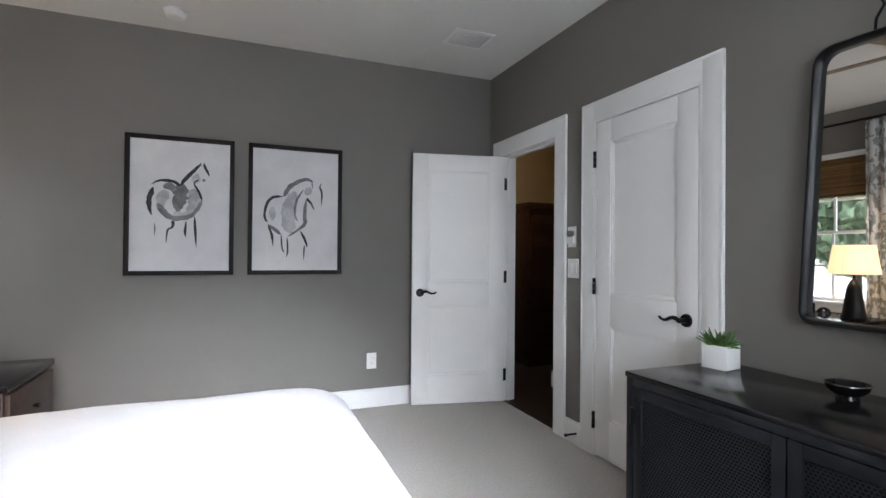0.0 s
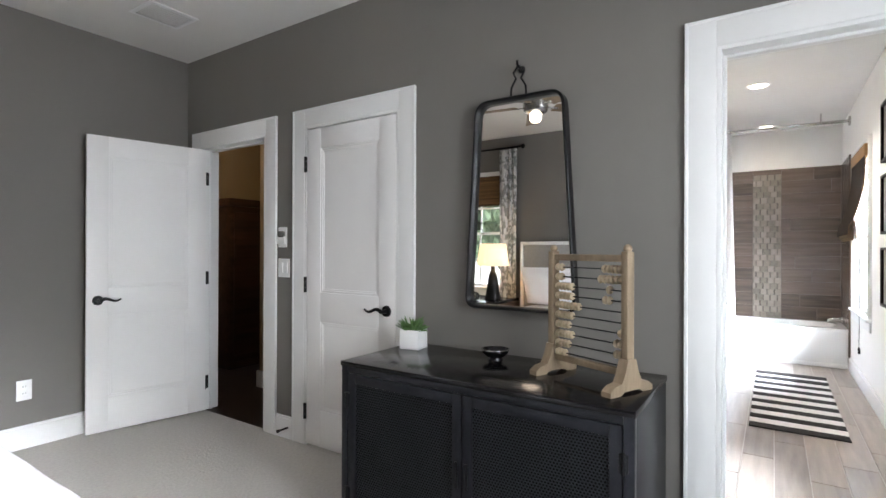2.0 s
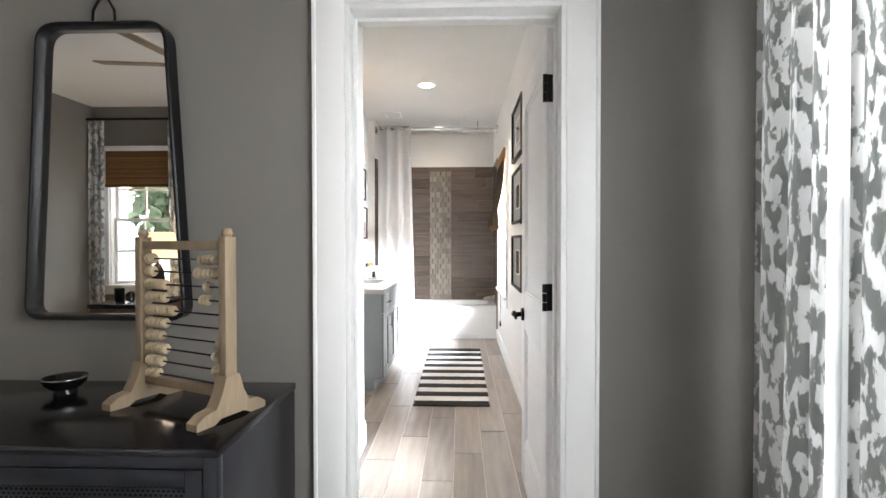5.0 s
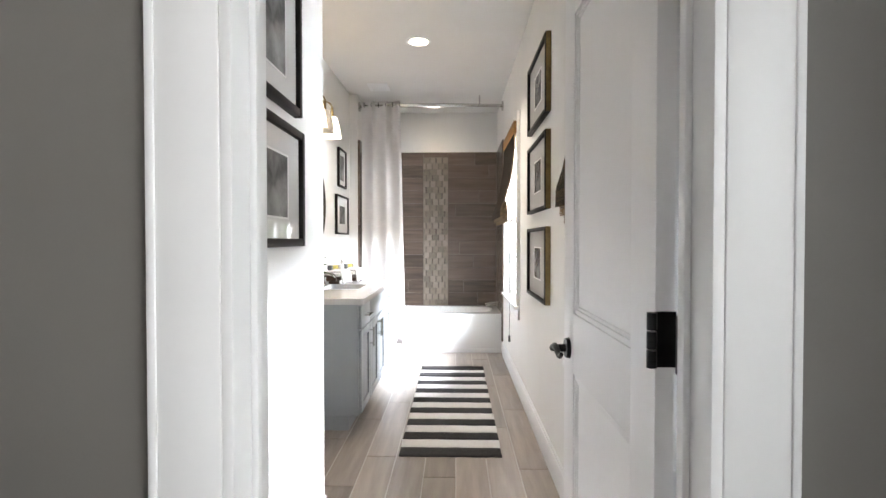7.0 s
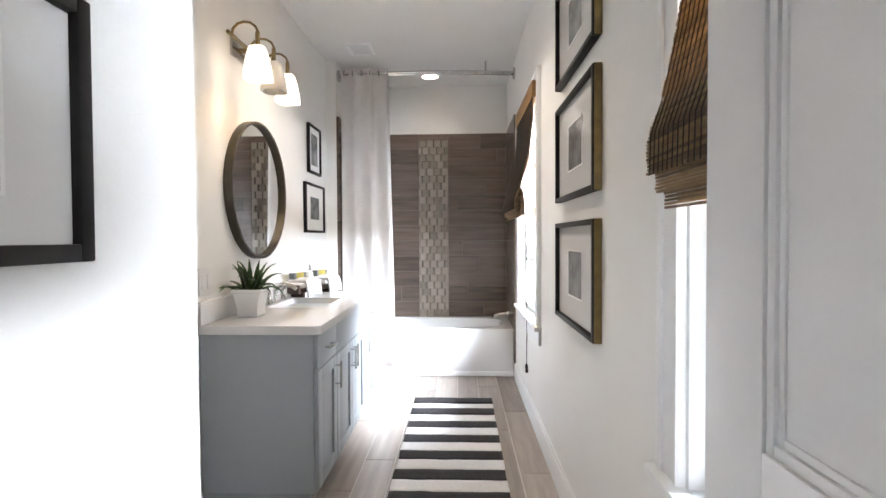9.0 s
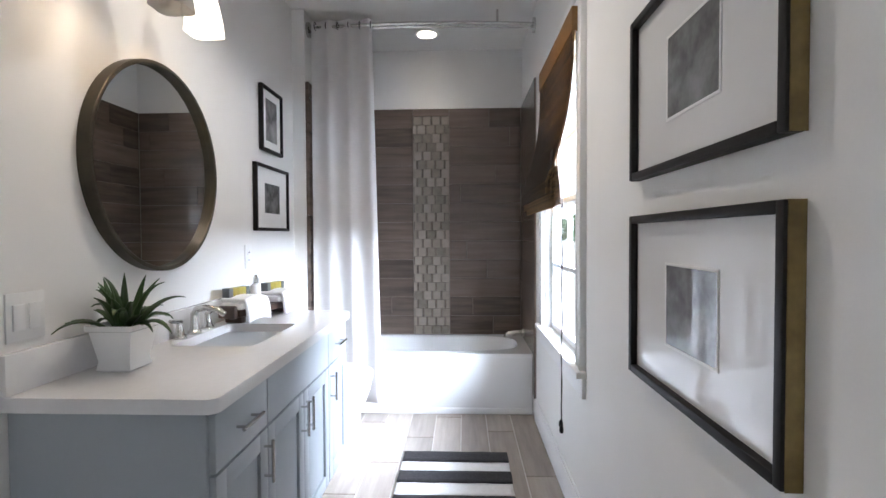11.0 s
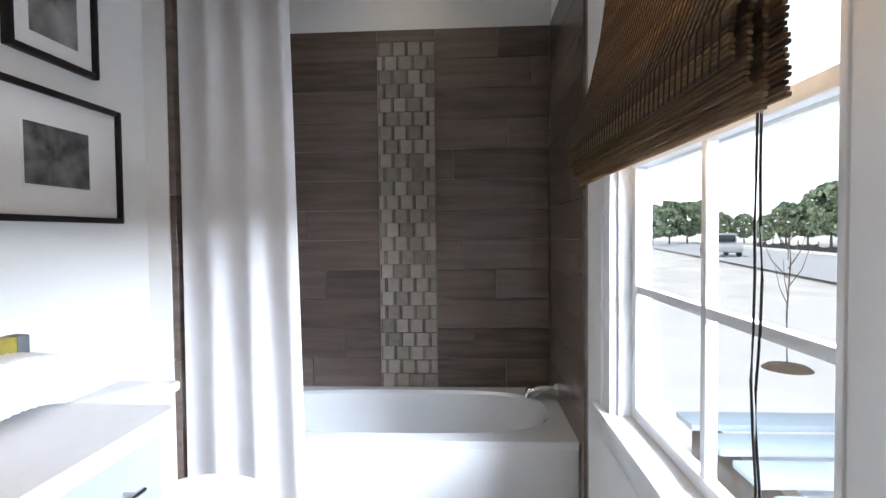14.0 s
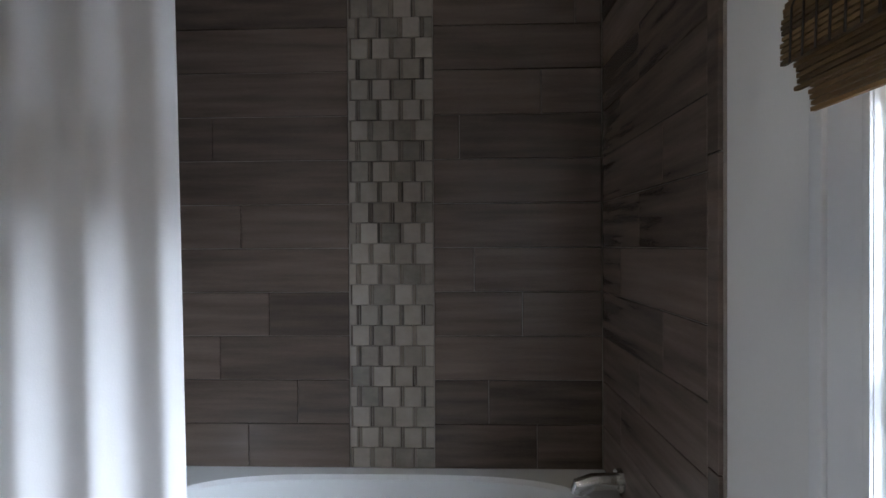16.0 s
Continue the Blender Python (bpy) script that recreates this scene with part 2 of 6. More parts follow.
M_SKYGLOW = mat("glowing_sky_backdrop", (0.02, 0.02, 0.02), 1.0, vary=0.0, bump=0, emit=((0.90, 0.95, 1.0), 3.2))
M_RUBBER = mat("rubber", (0.02, 0.02, 0.02), 0.8, vary=0.1)


def pattern_curtain():
    """Grey cotton with large white brush marks."""
    m = mat("patterned_curtain", (0.5, 0.5, 0.5), 0.95, vary=0.05, bump=0.2, trans=0.45)
    nt = m.node_tree
    tc, mp = nt.nodes.new("ShaderNodeTexCoord"), nt.nodes.new("ShaderNodeMapping")
    mp.inputs["Scale"].default_value = (8.5, 2.0, 2.5)
    mp.inputs["Rotation"].default_value = (0, 0.5, 0)
    n = nt.nodes.new("ShaderNodeTexNoise")
    n.inputs["Scale"].default_value, n.inputs["Detail"].default_value, n.inputs["Distortion"].default_value = 6.0, 9, 0.35
    r = nt.nodes.new("ShaderNodeValToRGB")
    r.color_ramp.elements[0].position, r.color_ramp.elements[1].position = 0.485, 0.515
    r.color_ramp.elements[0].color, r.color_ramp.elements[1].color = (0.36, 0.37, 0.36, 1), (0.80, 0.80, 0.80, 1)
    nt.links.new(tc.outputs["Object"], mp.inputs[0])
    nt.links.new(mp.outputs[0], n.inputs[0])
    nt.links.new(n.outputs[0], r.inputs[0])
    for node in nt.nodes:
        if node.type == "BSDF_PRINCIPLED":
            nt.links.new(r.outputs[0], node.inputs["Base Color"])
        if node.type == "BSDF_TRANSLUCENT":
            nt.links.new(r.outputs[0], node.inputs[0])
    return m


M_CURTAIN = pattern_curtain()

# building helpers
ORIGIN = {}


def box(bm, x0, x1, y0, y1, z0, z1, bevel=0.0, m=None):
    r = bmesh.ops.create_cube(bm, size=1.0)
    vs = r["verts"]
    mat4 = Matrix.LocRotScale(((x0 + x1) / 2, (y0 + y1) / 2, (z0 + z1) / 2), None, (abs(x1 - x0), abs(y1 - y0), abs(z1 - z0)))
    if m is not None:
        mat4 = m @ mat4
    bmesh.ops.transform(bm, matrix=mat4, verts=vs)
    if bevel:
        es = list({e for v in vs for e in v.link_edges})
        bmesh.ops.bevel(bm, geom=es, offset=bevel, segments=2, affect="EDGES", profile=0.5)
    return bm


def boxes(*rows, bevel=0.0, m=None):
    bm = bmesh.new()
    for r in rows:
        box(bm, *r, bevel=bevel, m=m)
    return bm


def tube(bm, a, b, r0, r1=None, seg=12):
    a, b = Vector(a), Vector(b)
    r1 = r0 if r1 is None else r1
    d = b - a
    m = Matrix.Translation((a + b) / 2) @ d.to_track_quat("Z", "Y").to_matrix().to_4x4()
    bmesh.ops.create_cone(bm, cap_ends=True, segments=seg, radius1=r0, radius2=r1, depth=d.length, matrix=m)
    return bm


def chain(bm, pts, r, seg=8):
    """A bent rod through points."""
    pts = [Vector(p) for p in pts]
    rings = []
    for i, p in enumerate(pts):
        d = (pts[min(i + 1, len(pts) - 1)] - pts[max(i - 1, 0)]).normalized()
        q = d.to_track_quat("Z", "Y").to_matrix()
        rr = r[i] if isinstance(r, (list, tuple)) else r
        rings.append([bm.verts.new(p + q @ Vector((rr * math.cos(2 * math.pi * k / seg), rr * math.sin(2 * math.pi * k / seg), 0))) for k in range(seg)])
    for u, v in zip(rings, rings[1:]):
        for k in range(seg):
            bm.faces.new((u[k], u[(k + 1) % seg], v[(k + 1) % seg], v[k]))
    bm.faces.new(rings[0][::-1])
    bm.faces.new(rings[-1])
    return bm


def lathe(bm, profile, centre, seg=32, m=None, ring=False):
    """Turned shape: (radius, height) pairs about a vertical axis."""
    rings = []
    for r, z in profile:
        rings.append([bm.verts.new(Vector((r * math.cos(2 * math.pi * k / seg), r * math.sin(2 * math.pi * k / seg), z))) for k in range(seg)])
    for u, v in zip(rings, rings[1:] + (rings[:1] if ring else [])):
        for k in range(seg):
            bm.faces.new((u[k], u[(k + 1) % seg], v[(k + 1) % seg], v[k]))
    if not ring:
        bm.faces.new(rings[0][::-1])
        bm.faces.new(rings[-1])
    vs = [v for lap in rings for v in lap]
    bmesh.ops.transform(bm, matrix=Matrix.Translation(centre) @ (m or Matrix()), verts=vs)
    return bm


def sheet(bm, nu, nv, f):
    """A surface from f(u, v) with u, v in 0..1."""
    g = [[bm.verts.new(f(i / nu, j / nv)) for j in range(nv + 1)] for i in range(nu + 1)]
    for i in range(nu):
        for j in range(nv):
            bm.faces.new((g[i][j], g[i + 1][j], g[i + 1][j + 1], g[i][j + 1]))
    return bm


def mesh_of(name, bm, material, smooth=True):
    bmesh.ops.recalc_face_normals(bm, faces=bm.faces)
    me = bpy.data.meshes.new(name)
    for fc in bm.faces:
        fc.smooth = smooth
    for e in bm.edges:
        if len(e.link_faces) == 2 and e.calc_face_angle(0) > 0.6:
            e.smooth = False
    bm.to_mesh(me)
    bm.free()
    me.materials.append(material)
    return me


def part(name, bm, material, parent=None, label="", category="", kind="", group="", turn=None):
    if parent is not None:
        o = ORIGIN[parent.name]
        bmesh.ops.transform(bm, matrix=o.inverted(), verts=bm.verts)
    ob = new(name, mesh_of(name, bm, material))
    if parent is not None:
        ob.parent = parent
        ORIGIN[ob.name] = ORIGIN[parent.name]
    else:
        ORIGIN[ob.name] = Matrix()
    return tagged(ob, label, category, group, kind)


def thing(name, m, label, category, group="", kind=""):
    """An Empty at the thing's base; its parts are modelled in the world and hung under it."""
    ob = new(name)
    ob.empty_display_size = 0.05
    ob.matrix_basis = m
    ORIGIN[ob.name] = m.copy()
    return tagged(ob, label, category, group, kind)


def solid(ob, thickness, offset=0):
    md = ob.modifiers.new("thickness", "SOLIDIFY")
    md.thickness, md.offset = thickness, offset
    return ob


# ---- large structure ----
EX, EX2, H = 1.85, 1.965, 2.74          # wall between bedroom and bathroom
NY, SY, WX = 3.87, -1.30, -1.95         # bedroom north, south, west faces
LY, RY, FX = 0.90, -0.72, 7.12          # bathroom left, right, far faces


def S(name, bm, material, label, category):
    return part(name, bm, material, None, label, category, "structure")


def wall_x(x0, x1, y0, y1, z1, holes):
    """Wall slab in the y direction with openings (y0, y1, z0, z1)."""
    rows, at = [], y0
    for a, b, c, d in sorted(holes):
        rows.append((x0, x1, at, a, 0, z1))
        if c > 0:
            rows.append((x0, x1, a, b, 0, c))
        rows.append((x0, x1, a, b, d, z1))
        at = b
    rows.append((x0, x1, at, y1, 0, z1))
    return boxes(*rows)


def wall_y(y0, y1, x0, x1, z1, holes):
    rows, at = [], x0
    for a, b, c, d in sorted(holes):
        rows.append((at, a, y0, y1, 0, z1))
        if c > 0:
            rows.append((a, b, y0, y1, 0, c))
        rows.append((a, b, y0, y1, d, z1))
        at = b
    rows.append((at, x1, y0, y1, 0, z1))
    return boxes(*rows)


HALL = (2.87, 3.665)      # openings in the east wall
CLOSET = (1.70, 2.475)
BATH = (-0.613, 0.139)
HEAD = 2.045
W1, W2 = (2.33, 3.12), (5.10, 5.98)   # bathroom windows
WZ = (0.69, 2.12)
mid = (EX + EX2) / 2
S("wall_east", wall_x(EX, mid, SY, NY, H, [(*HALL, 0, HEAD), (*CLOSET, 0, HEAD), (*BATH, 0, HEAD)]), M_GREY, "warm grey painted bedroom wall with three doorways", "wall")
S("wall_bath_entry", wall_x(mid, EX2, RY - 0.12, 0.33, H, [(*BATH, 0, HEAD)]), M_CREAM, "pale painted bathroom wall beside the doorway", "wall")
S("wall_north", boxes((WX - 0.12, EX2, NY, NY + 0.12, 0, H)), M_GREY, "warm grey painted bedroom wall with two pictures", "wall")
S("wall_south", wall_y(SY - 0.12, SY, WX - 0.12, EX, H, [(-0.85, 1.62, 0.45, 2.25)]), M_GREY, "grey bedroom wall with a wide window", "wall")
S("wall_west", wall_x(WX - 0.12, WX, SY, NY, H, [(2.97, 3.68, 0.75, 2.20)]), M_GREY, "grey bedroom wall with a window behind the bed", "wall")
S("floor", boxes((WX - 0.12, EX + 0.02, SY - 0.12, NY + 0.12, -0.1, 0.0)), M_CARPET, "cream cut-pile bedroom carpet", "carpet")
S("ceiling", boxes((WX - 0.12, EX2, SY - 0.12, NY + 0.12, H, H + 0.1)), M_CEIL, "flat off-white bedroom ceiling", "ceiling")

# bathroom shell
S("wall_bath_left_near", boxes((EX2, 3.14, 0.33, 0.45, 0, H), (3.02, 3.14, 0.45, LY, 0, H)), M_CREAM, "pale painted wall by the bathroom door", "wall")
S("wall_bath_left", boxes((3.14, 6.33, LY, LY + 0.12, 0, H), (6.33, FX, 0.815, LY + 0.12, 0, H)), M_CREAM, "pale painted wall above the vanity", "wall")
S("wall_bath_right", wall_y(RY - 0.09, RY, EX2, FX + 0.12, H, [(*W1, *WZ), (*W2, *WZ)]), M_CREAM, "pale painted bathroom wall with two windows", "wall")
S("wall_bath_far", boxes((FX, FX + 0.12, RY, LY + 0.12, 0, H)), M_CREAM, "pale painted wall at the end of the tub", "wall")
S("bath_floor_base", boxes((EX + 0.02, FX, RY, LY, -0.1, -0.004)), M_GROUT, "pale grout bed between the floor tiles", "floor")
S("ceiling_bath", boxes((EX2, FX + 0.12, RY - 0.14, LY + 0.12, H, H + 0.1)), M_CEIL, "flat off-white bathroom ceiling", "ceiling")

# hallway behind the open door
S("hall_floor", boxes((EX + 0.02, 5.0, 1.0, 5.4, -0.1, -0.004)), M_DARKWOOD, "dark stained hallway floorboards", "floor")
S("hall_wall_far", boxes((4.6, 4.72, 1.15, 5.4, 0, H)), M_HALL, "tan hallway wall in low light", "wall")
S("hall_wall_side", boxes((EX2, 4.6, 5.2, 5.32, 0, H)), M_HALL, "tan hallway wall in low light", "wall")
S("hall_wall_near", boxes((EX2, 4.6, 1.05, 1.15, 0, H), (mid, EX2 - 0.001, 1.05, CLOSET[0], 0, H)), M_HALL, "tan hallway wall in low light", "wall")
S("hall_wall_back", boxes((EX2, 2.04, CLOSET[0] - 0.1, 2.80, 0, H), (EX2, 2.04, 3.75, 5.2, 0, H)), M_HALL, "tan hallway wall in low light", "wall")
S("hall_wall_inner", boxes((2.52, 4.6, 3.72, 3.86, 0, H)), M_HALL, "tan hallway wall end", "wall")
S("hall_base_block", boxes((2.50, 4.58, 3.70, 3.88, 0, 0.15), bevel=0.004), M_TRIM, "white hallway baseboard block", "baseboard")
S("hall_ceiling", boxes((EX2, 4.72, 1.05, 5.32, H, H + 0.1)), M_CEIL, "hallway ceiling", "ceiling")
S("hall_crown", boxes((4.50, 4.6, 1.15, 5.2, H - 0.16, H)), M_TRIM, "cream hallway crown moulding", "moulding")


# door casings, jambs and baseboards
def casing(name, a, b, xface, side, width=0.112, head=0.112):
    """Stepped casing round a doorway in the east wall; side -1 faces the bedroom."""
    bm = bmesh.new()
    for t, inset, w in ((0.016, 0.0, width - 0.0015), (0.020, width - 0.014, 0.014)):
        x0, x1 = (xface - t, xface) if side < 0 else (xface, xface + t)
        box(bm, x0, x1, a - inset - w, a - inset, 0, HEAD + inset + w, 0.003)
        box(bm, x0, x1, b + inset, b + inset + w, 0, HEAD + inset + w, 0.003)
        box(bm, x0 + 0.0005, x1 - 0.0005 * 0, a - inset, b + inset, HEAD + inset, HEAD + inset + w, 0.003)
    return S(name, bm, M_TRIM, "white painted door casing", "trim")


for nm, (a, b) in (("trim_hall_door", HALL), ("trim_closet_door", CLOSET), ("trim_bath_door", BATH)):
    casing(nm, a, b, EX, -1)
    S("jamb", boxes((EX - 0.014, 1.930 if a < 0 else EX2 + 0.014, a, a + 0.018, 0, HEAD), (EX - 0.014, EX2 + 0.014, b - 0.018, b, 0, HEAD), (EX - 0.014, EX2 + 0.014, a + 0.018, b - 0.018, HEAD - 0.018, HEAD),
                    (1.902, 1.925, a + 0.018, a + 0.03, 0, HEAD - 0.018), (1.902, 1.925, b - 0.03, b - 0.018, 0, HEAD - 0.018), (1.902, 1.925, a + 0.03, b - 0.03, HEAD - 0.03, HEAD - 0.018), bevel=0.002), M_TRIM, "white painted door jamb with stop", "trim")
S("trim_bath_inside", boxes((EX2, EX2 + 0.018, BATH[1], BATH[1] + 0.10, 0, HEAD + 0.1), (EX2, EX2 + 0.018, BATH[0] - 0.095, BATH[0], 0, HEAD + 0.1), (EX2, EX2 + 0.018, BATH[0], BATH[1], HEAD, HEAD + 0.1), bevel=0.003), M_TRIM, "white painted door casing", "trim")


def base_x(x, y0, y1, sgn):
    return [(min(x, x + sgn * 0.014), max(x, x + sgn * 0.014), y0, y1, 0, 0.13), (min(x, x + sgn * 0.009), max(x, x + sgn * 0.009), y0, y1, 0.13, 0.146)]


def base_y(y, x0, x1, sgn):
    return [(x0, x1, min(y, y + sgn * 0.014), max(y, y + sgn * 0.014), 0, 0.13), (x0, x1, min(y, y + sgn * 0.009), max(y, y + sgn * 0.009), 0.13, 0.146)]


S("baseboard", boxes(*base_y(NY, WX, EX, -1), *base_x(EX, 2.587, 2.758, -1), *base_x(EX, 0.251, 1.588, -1), *base_x(EX, SY, -0.725, -1), *base_y(SY, WX, EX - 0.015, 1), *base_x(WX, SY + 0.015, NY - 0.015, 1), bevel=0.002), M_TRIM, "tall white painted baseboard", "baseboard")
S("baseboard_bath", boxes(*base_y(RY, EX2 + 0.02, 6.33, 1), *base_y(0.33, EX2 + 0.02, 3.14, -1), *base_x(3.14, 0.33, LY, 1), *base_y(LY, 3.16, 4.18, -1), *base_y(LY, 5.62, 6.32, -1), *base_x(4.6, 1.15, 5.2, -1), bevel=0.002), M_TRIM, "white painted bathroom baseboard", "baseboard")
S("threshold", boxes((EX + 0.0, EX2 - 0.06, BATH[0] + 0.018, BATH[1] - 0.018, -0.003, 0.006), bevel=0.002), M_PLANK, "flat tile threshold strip", "threshold")


# doors
def panel_door(name, m, w, label, lever_at, lever_dir, hinge_side, lz=0.905):
    """Two-panel door, local x along its width from the hinge, y its thickness, both faces moulded."""
    d = thing(name, m, label, "door", kind="structure")
    T, h = 0.036, 2.02

    def place(bm):
        bmesh.ops.transform(bm, matrix=m, verts=bm.verts)
        return bm
    st = 0.125
    bm = boxes((0, st, 0, T, 0.012, h), (w - st, w, 0, T, 0.012, h), (st, w - st, 0, T, h - 0.13, h), (st, w - st, 0, T, 0.80, 0.985), (st, w - st, 0, T, 0.012, 0.24), bevel=0.0015)
    part("stile_frame", place(bm), M_DOOR, d)
    for z0, z1 in ((0.24, 0.80), (0.985, h - 0.13)):
        pb = boxes((st, w - st, 0.011, T - 0.011, z0, z1))
        for k, (i0, i1, t) in enumerate(((0.0, 0.014, 0.004), (0.014, 0.024, 0.008))):
            for r in ((st + i0, st + i1, t, T - t, z0 + i0, z1 - i0), (w - st - i1, w - st - i0, t, T - t, z0 + i0, z1 - i0), (st + i1, w - st - i1, t, T - t, z0 + i0, z0 + i1), (st + i1, w - st - i1, t, T - t, z1 - i1, z1 - i0)):
                box(pb, *r, bevel=0.002)
        part("panel", place(pb), M_DOOR, d)
    for sgn, y in ((-1, 0.0), (1, T)):
        lv = bmesh.new()
        tube(lv, (lever_at, y, lz), (lever_at, y + sgn * 0.012, lz), 0.033, 0.030, 24)
        tube(lv, (lever_at, y + sgn * 0.010, lz), (lever_at, y + sgn * 0.05, lz), 0.013, 0.011, 14)
        pts = [(lever_at + lever_dir * s * 0.125, y + sgn * 0.05, lz + 0.012 * math.sin(s * 6.0) + (0.012 * s * s)) for s in [i / 10 for i in range(11)]]
        chain(lv, pts, [0.012 - 0.006 * i / 10 for i in range(11)], 10)
        part("lever_handle", place(lv), M_BLACKMETAL, d, "dark bronze wave lever handle")
    for z in (0.22, 1.03, 1.80):
        hb = boxes((-0.004, 0.0, 0.0, T, z - 0.05, z + 0.05))
        if hinge_side > 0.01:
            box(hb, -0.090, -0.048, 0.0165, 0.0205, z - 0.05, z + 0.05, 0.001)
        else:
            box(hb, -0.035, 0.002, hinge_side - 0.002, hinge_side + 0.002, z - 0.05, z + 0.05)
        for k in range(3):
            tube(hb, (-0.006, hinge_side + (0.008 if hinge_side > 0.01 else -0.008), z - 0.05 + k * 0.034), (-0.006, hinge_side + (0.008 if hinge_side > 0.01 else -0.008), z - 0.05 + k * 0.034 + 0.031), 0.009, None, 12)
        part("hinge", place(hb), M_BLACKMETAL, d, "black butt hinge")
    return d


panel_door("door_closet", pose(EX - 0.012, CLOSET[1] - 0.022, 0, 0, 0, -90), 0.731, "closed white two-panel closet door", 0.668, -1, 0.0)
panel_door("door_hall", pose(1.855, HALL[1] - 0.022, 0, 0, 0, 180 - 11.5), 0.76, "open white two-panel door to the hallway", 0.695, -1, 0.0)
panel_door("door_bath", pose(1.996, BATH[0] + 0.002, 0, 0, 0, 0), 0.745, "open white two-panel bathroom door", 0.675, -1, 0.036, 0.868)


# windows
def sash_window(name, along, a, b, face, out, z0, z1, label, inset=0.036):
    """Double-hung window with two by two panes a sash. along 'x' or 'y'; face: inner wall face; out: -1 or 1."""
    d = thing(name, pose(0, 0, 0), label, "window", kind="structure")

    def bx(bm, u0, u1, d0, d1, c0, c1, bevel=0.002):
        v0, v1 = sorted((face + out * d0, face + out * d1))
        if along == "x":
            box(bm, u0, u1, v0, v1, c0, c1, bevel)
        else:
            box(bm, v0, v1, u0, u1, c0, c1, bevel)
        return bm
    c = 0.10
    bm = bmesh.new()
    for p, i0, i1 in ((0.018, 0, c - 0.0015), (0.026, c - 0.025, c), (0.022, 0.0015, 0.014)):
        bx(bm, a - i1, a - i0, -p, 0, z0, z1 + i1)
        bx(bm, b + i0, b + i1, -p, 0, z0, z1 + i1)
        bx(bm, a - i0, b + i0, -p + 0.0006, 0, z1 + i0, z1 + i1)
    part("window_casing", bm, M_TRIM, d)
    bm = bmesh.new()
    bx(bm, a, a + 0.012, 0, 0.092, z0, z1)
    bx(bm, b - 0.012, b, 0, 0.092, z0, z1)
    bx(bm, a + 0.012, b - 0.012, 0, 0.092, z1 - 0.012, z1)
    part("window_frame", bm, M_TRIM, d)
    bm = bmesh.new()
    bx(bm, a - c - 0.02, b + c + 0.02, -0.045, -0.001, z0 - 0.025, z0 + 0.003, 0.005)
    bx(bm, a + 0.002, b - 0.002, -0.002, 0.092, z0 - 0.02, z0 + 0.003, 0.002)
    part("window_sill", bm, M_TRIM, d)
    bm = bmesh.new()
    bx(bm, a - c, b + c, -0.018, -0.001, z0 - 0.11, z0 - 0.026, 0.003)
    part("apron", bm, M_TRIM, d)
    zm = (z0 + z1) / 2
    for k, (s0, s1, dd) in enumerate(((z0 + 0.004, zm + 0.02, inset), (zm - 0.015, z1 - 0.013, inset + 0.032))):
        bm = bmesh.new()
        w, th = 0.034, 0.028
        u0, u1 = a + 0.013, b - 0.013
        bx(bm, u0, u0 + w, dd, dd + th, s0, s1)
        bx(bm, u1 - w, u1, dd, dd + th, s0, s1)
        bx(bm, u0 + w, u1 - w, dd, dd + th, s0, s0 + w)
        bx(bm, u0 + w, u1 - w, dd, dd + th, s1 - w * 0.85, s1)
        um, sm = (u0 + u1) / 2, (s0 + s1) / 2
        bx(bm, um - 0.011, um + 0.011, dd + 0.002, dd + th - 0.002, s0 + w, s1 - w * 0.85)
        bx(bm, u0 + w, um - 0.011, dd + 0.003, dd + th - 0.003, sm - 0.011, sm + 0.011)
        bx(bm, um + 0.011, u1 - w, dd + 0.003, dd + th - 0.003, sm - 0.011, sm + 0.011)
        sash = part("sash", bm, M_TRIM, d)
        for g0, g1 in ((u0 + w, um - 0.011), (um + 0.011, u1 - w)):
            for q0, q1 in ((s0 + w, sm - 0.011), (sm + 0.011, s1 - w * 0.85)):
                bm = bmesh.new()
                bx(bm, g0, g1, dd + 0.012, dd + 0.016, q0, q1, 0)
                pane = part("pane", bm, M_GLASS, sash)
                pane.visible_shadow = False
    return d


sash_window("window_bath_near", "x", *W1, RY, -1, *WZ, "white double-hung bathroom window behind the open door")
sash_window("window_bath_far", "x", *W2, RY, -1, *WZ, "white double-hung bathroom window by the tub")
sash_window("window_bed_west", "y", 2.97, 3.68, WX, -1, 0.75, 2.20, "white double-hung bedroom window behind the lamp", 0.05)
sash_window("window_bed_south", "x", -0.85, 1.62, SY, -1, 0.45, 2.25, "wide white bedroom window with curtains", 0.05)

# unseen slab added over everything, so that only the openings let light in
S("light_cover_slab", boxes((-2.3, 7.5, -0.95, 5.5, H + 0.11, H + 0.2), (-2.3, 1.9, -1.55, -0.95, H + 0.11, H + 0.2)), M_SIDING, "unseen slab added above the rooms to keep light out", "roof")

# ---- things: bedroom ----
def wavy_sheet(x0, x1, y, z0, z1, folds, depth, flare=0.0, axis="x", nz=24):
    """Hanging cloth with rounded folds."""
    bm = bmesh.new()
    n = folds * 10

    def f(u, v):
        z = z1 + (z0 - z1) * v
        ph = u * folds * 2 * math.pi
        amp = depth * (0.55 + 0.45 * v) * (0.8 + 0.4 * noise.noise((u * 3, v, 1.3)))
        a = x0 + (x1 - x0) * (u * (1 + flare * v * v)) + 0.012 * math.sin(ph * 0.5 + 2 * v)
        d = amp * (math.sin(ph) + 0.25 * math.sin(2 * ph + 1.0 + 1.5 * v))
        return (a, y + d, z) if axis == "x" else (y + d, a, z)
    return sheet(bm, n, nz, f)


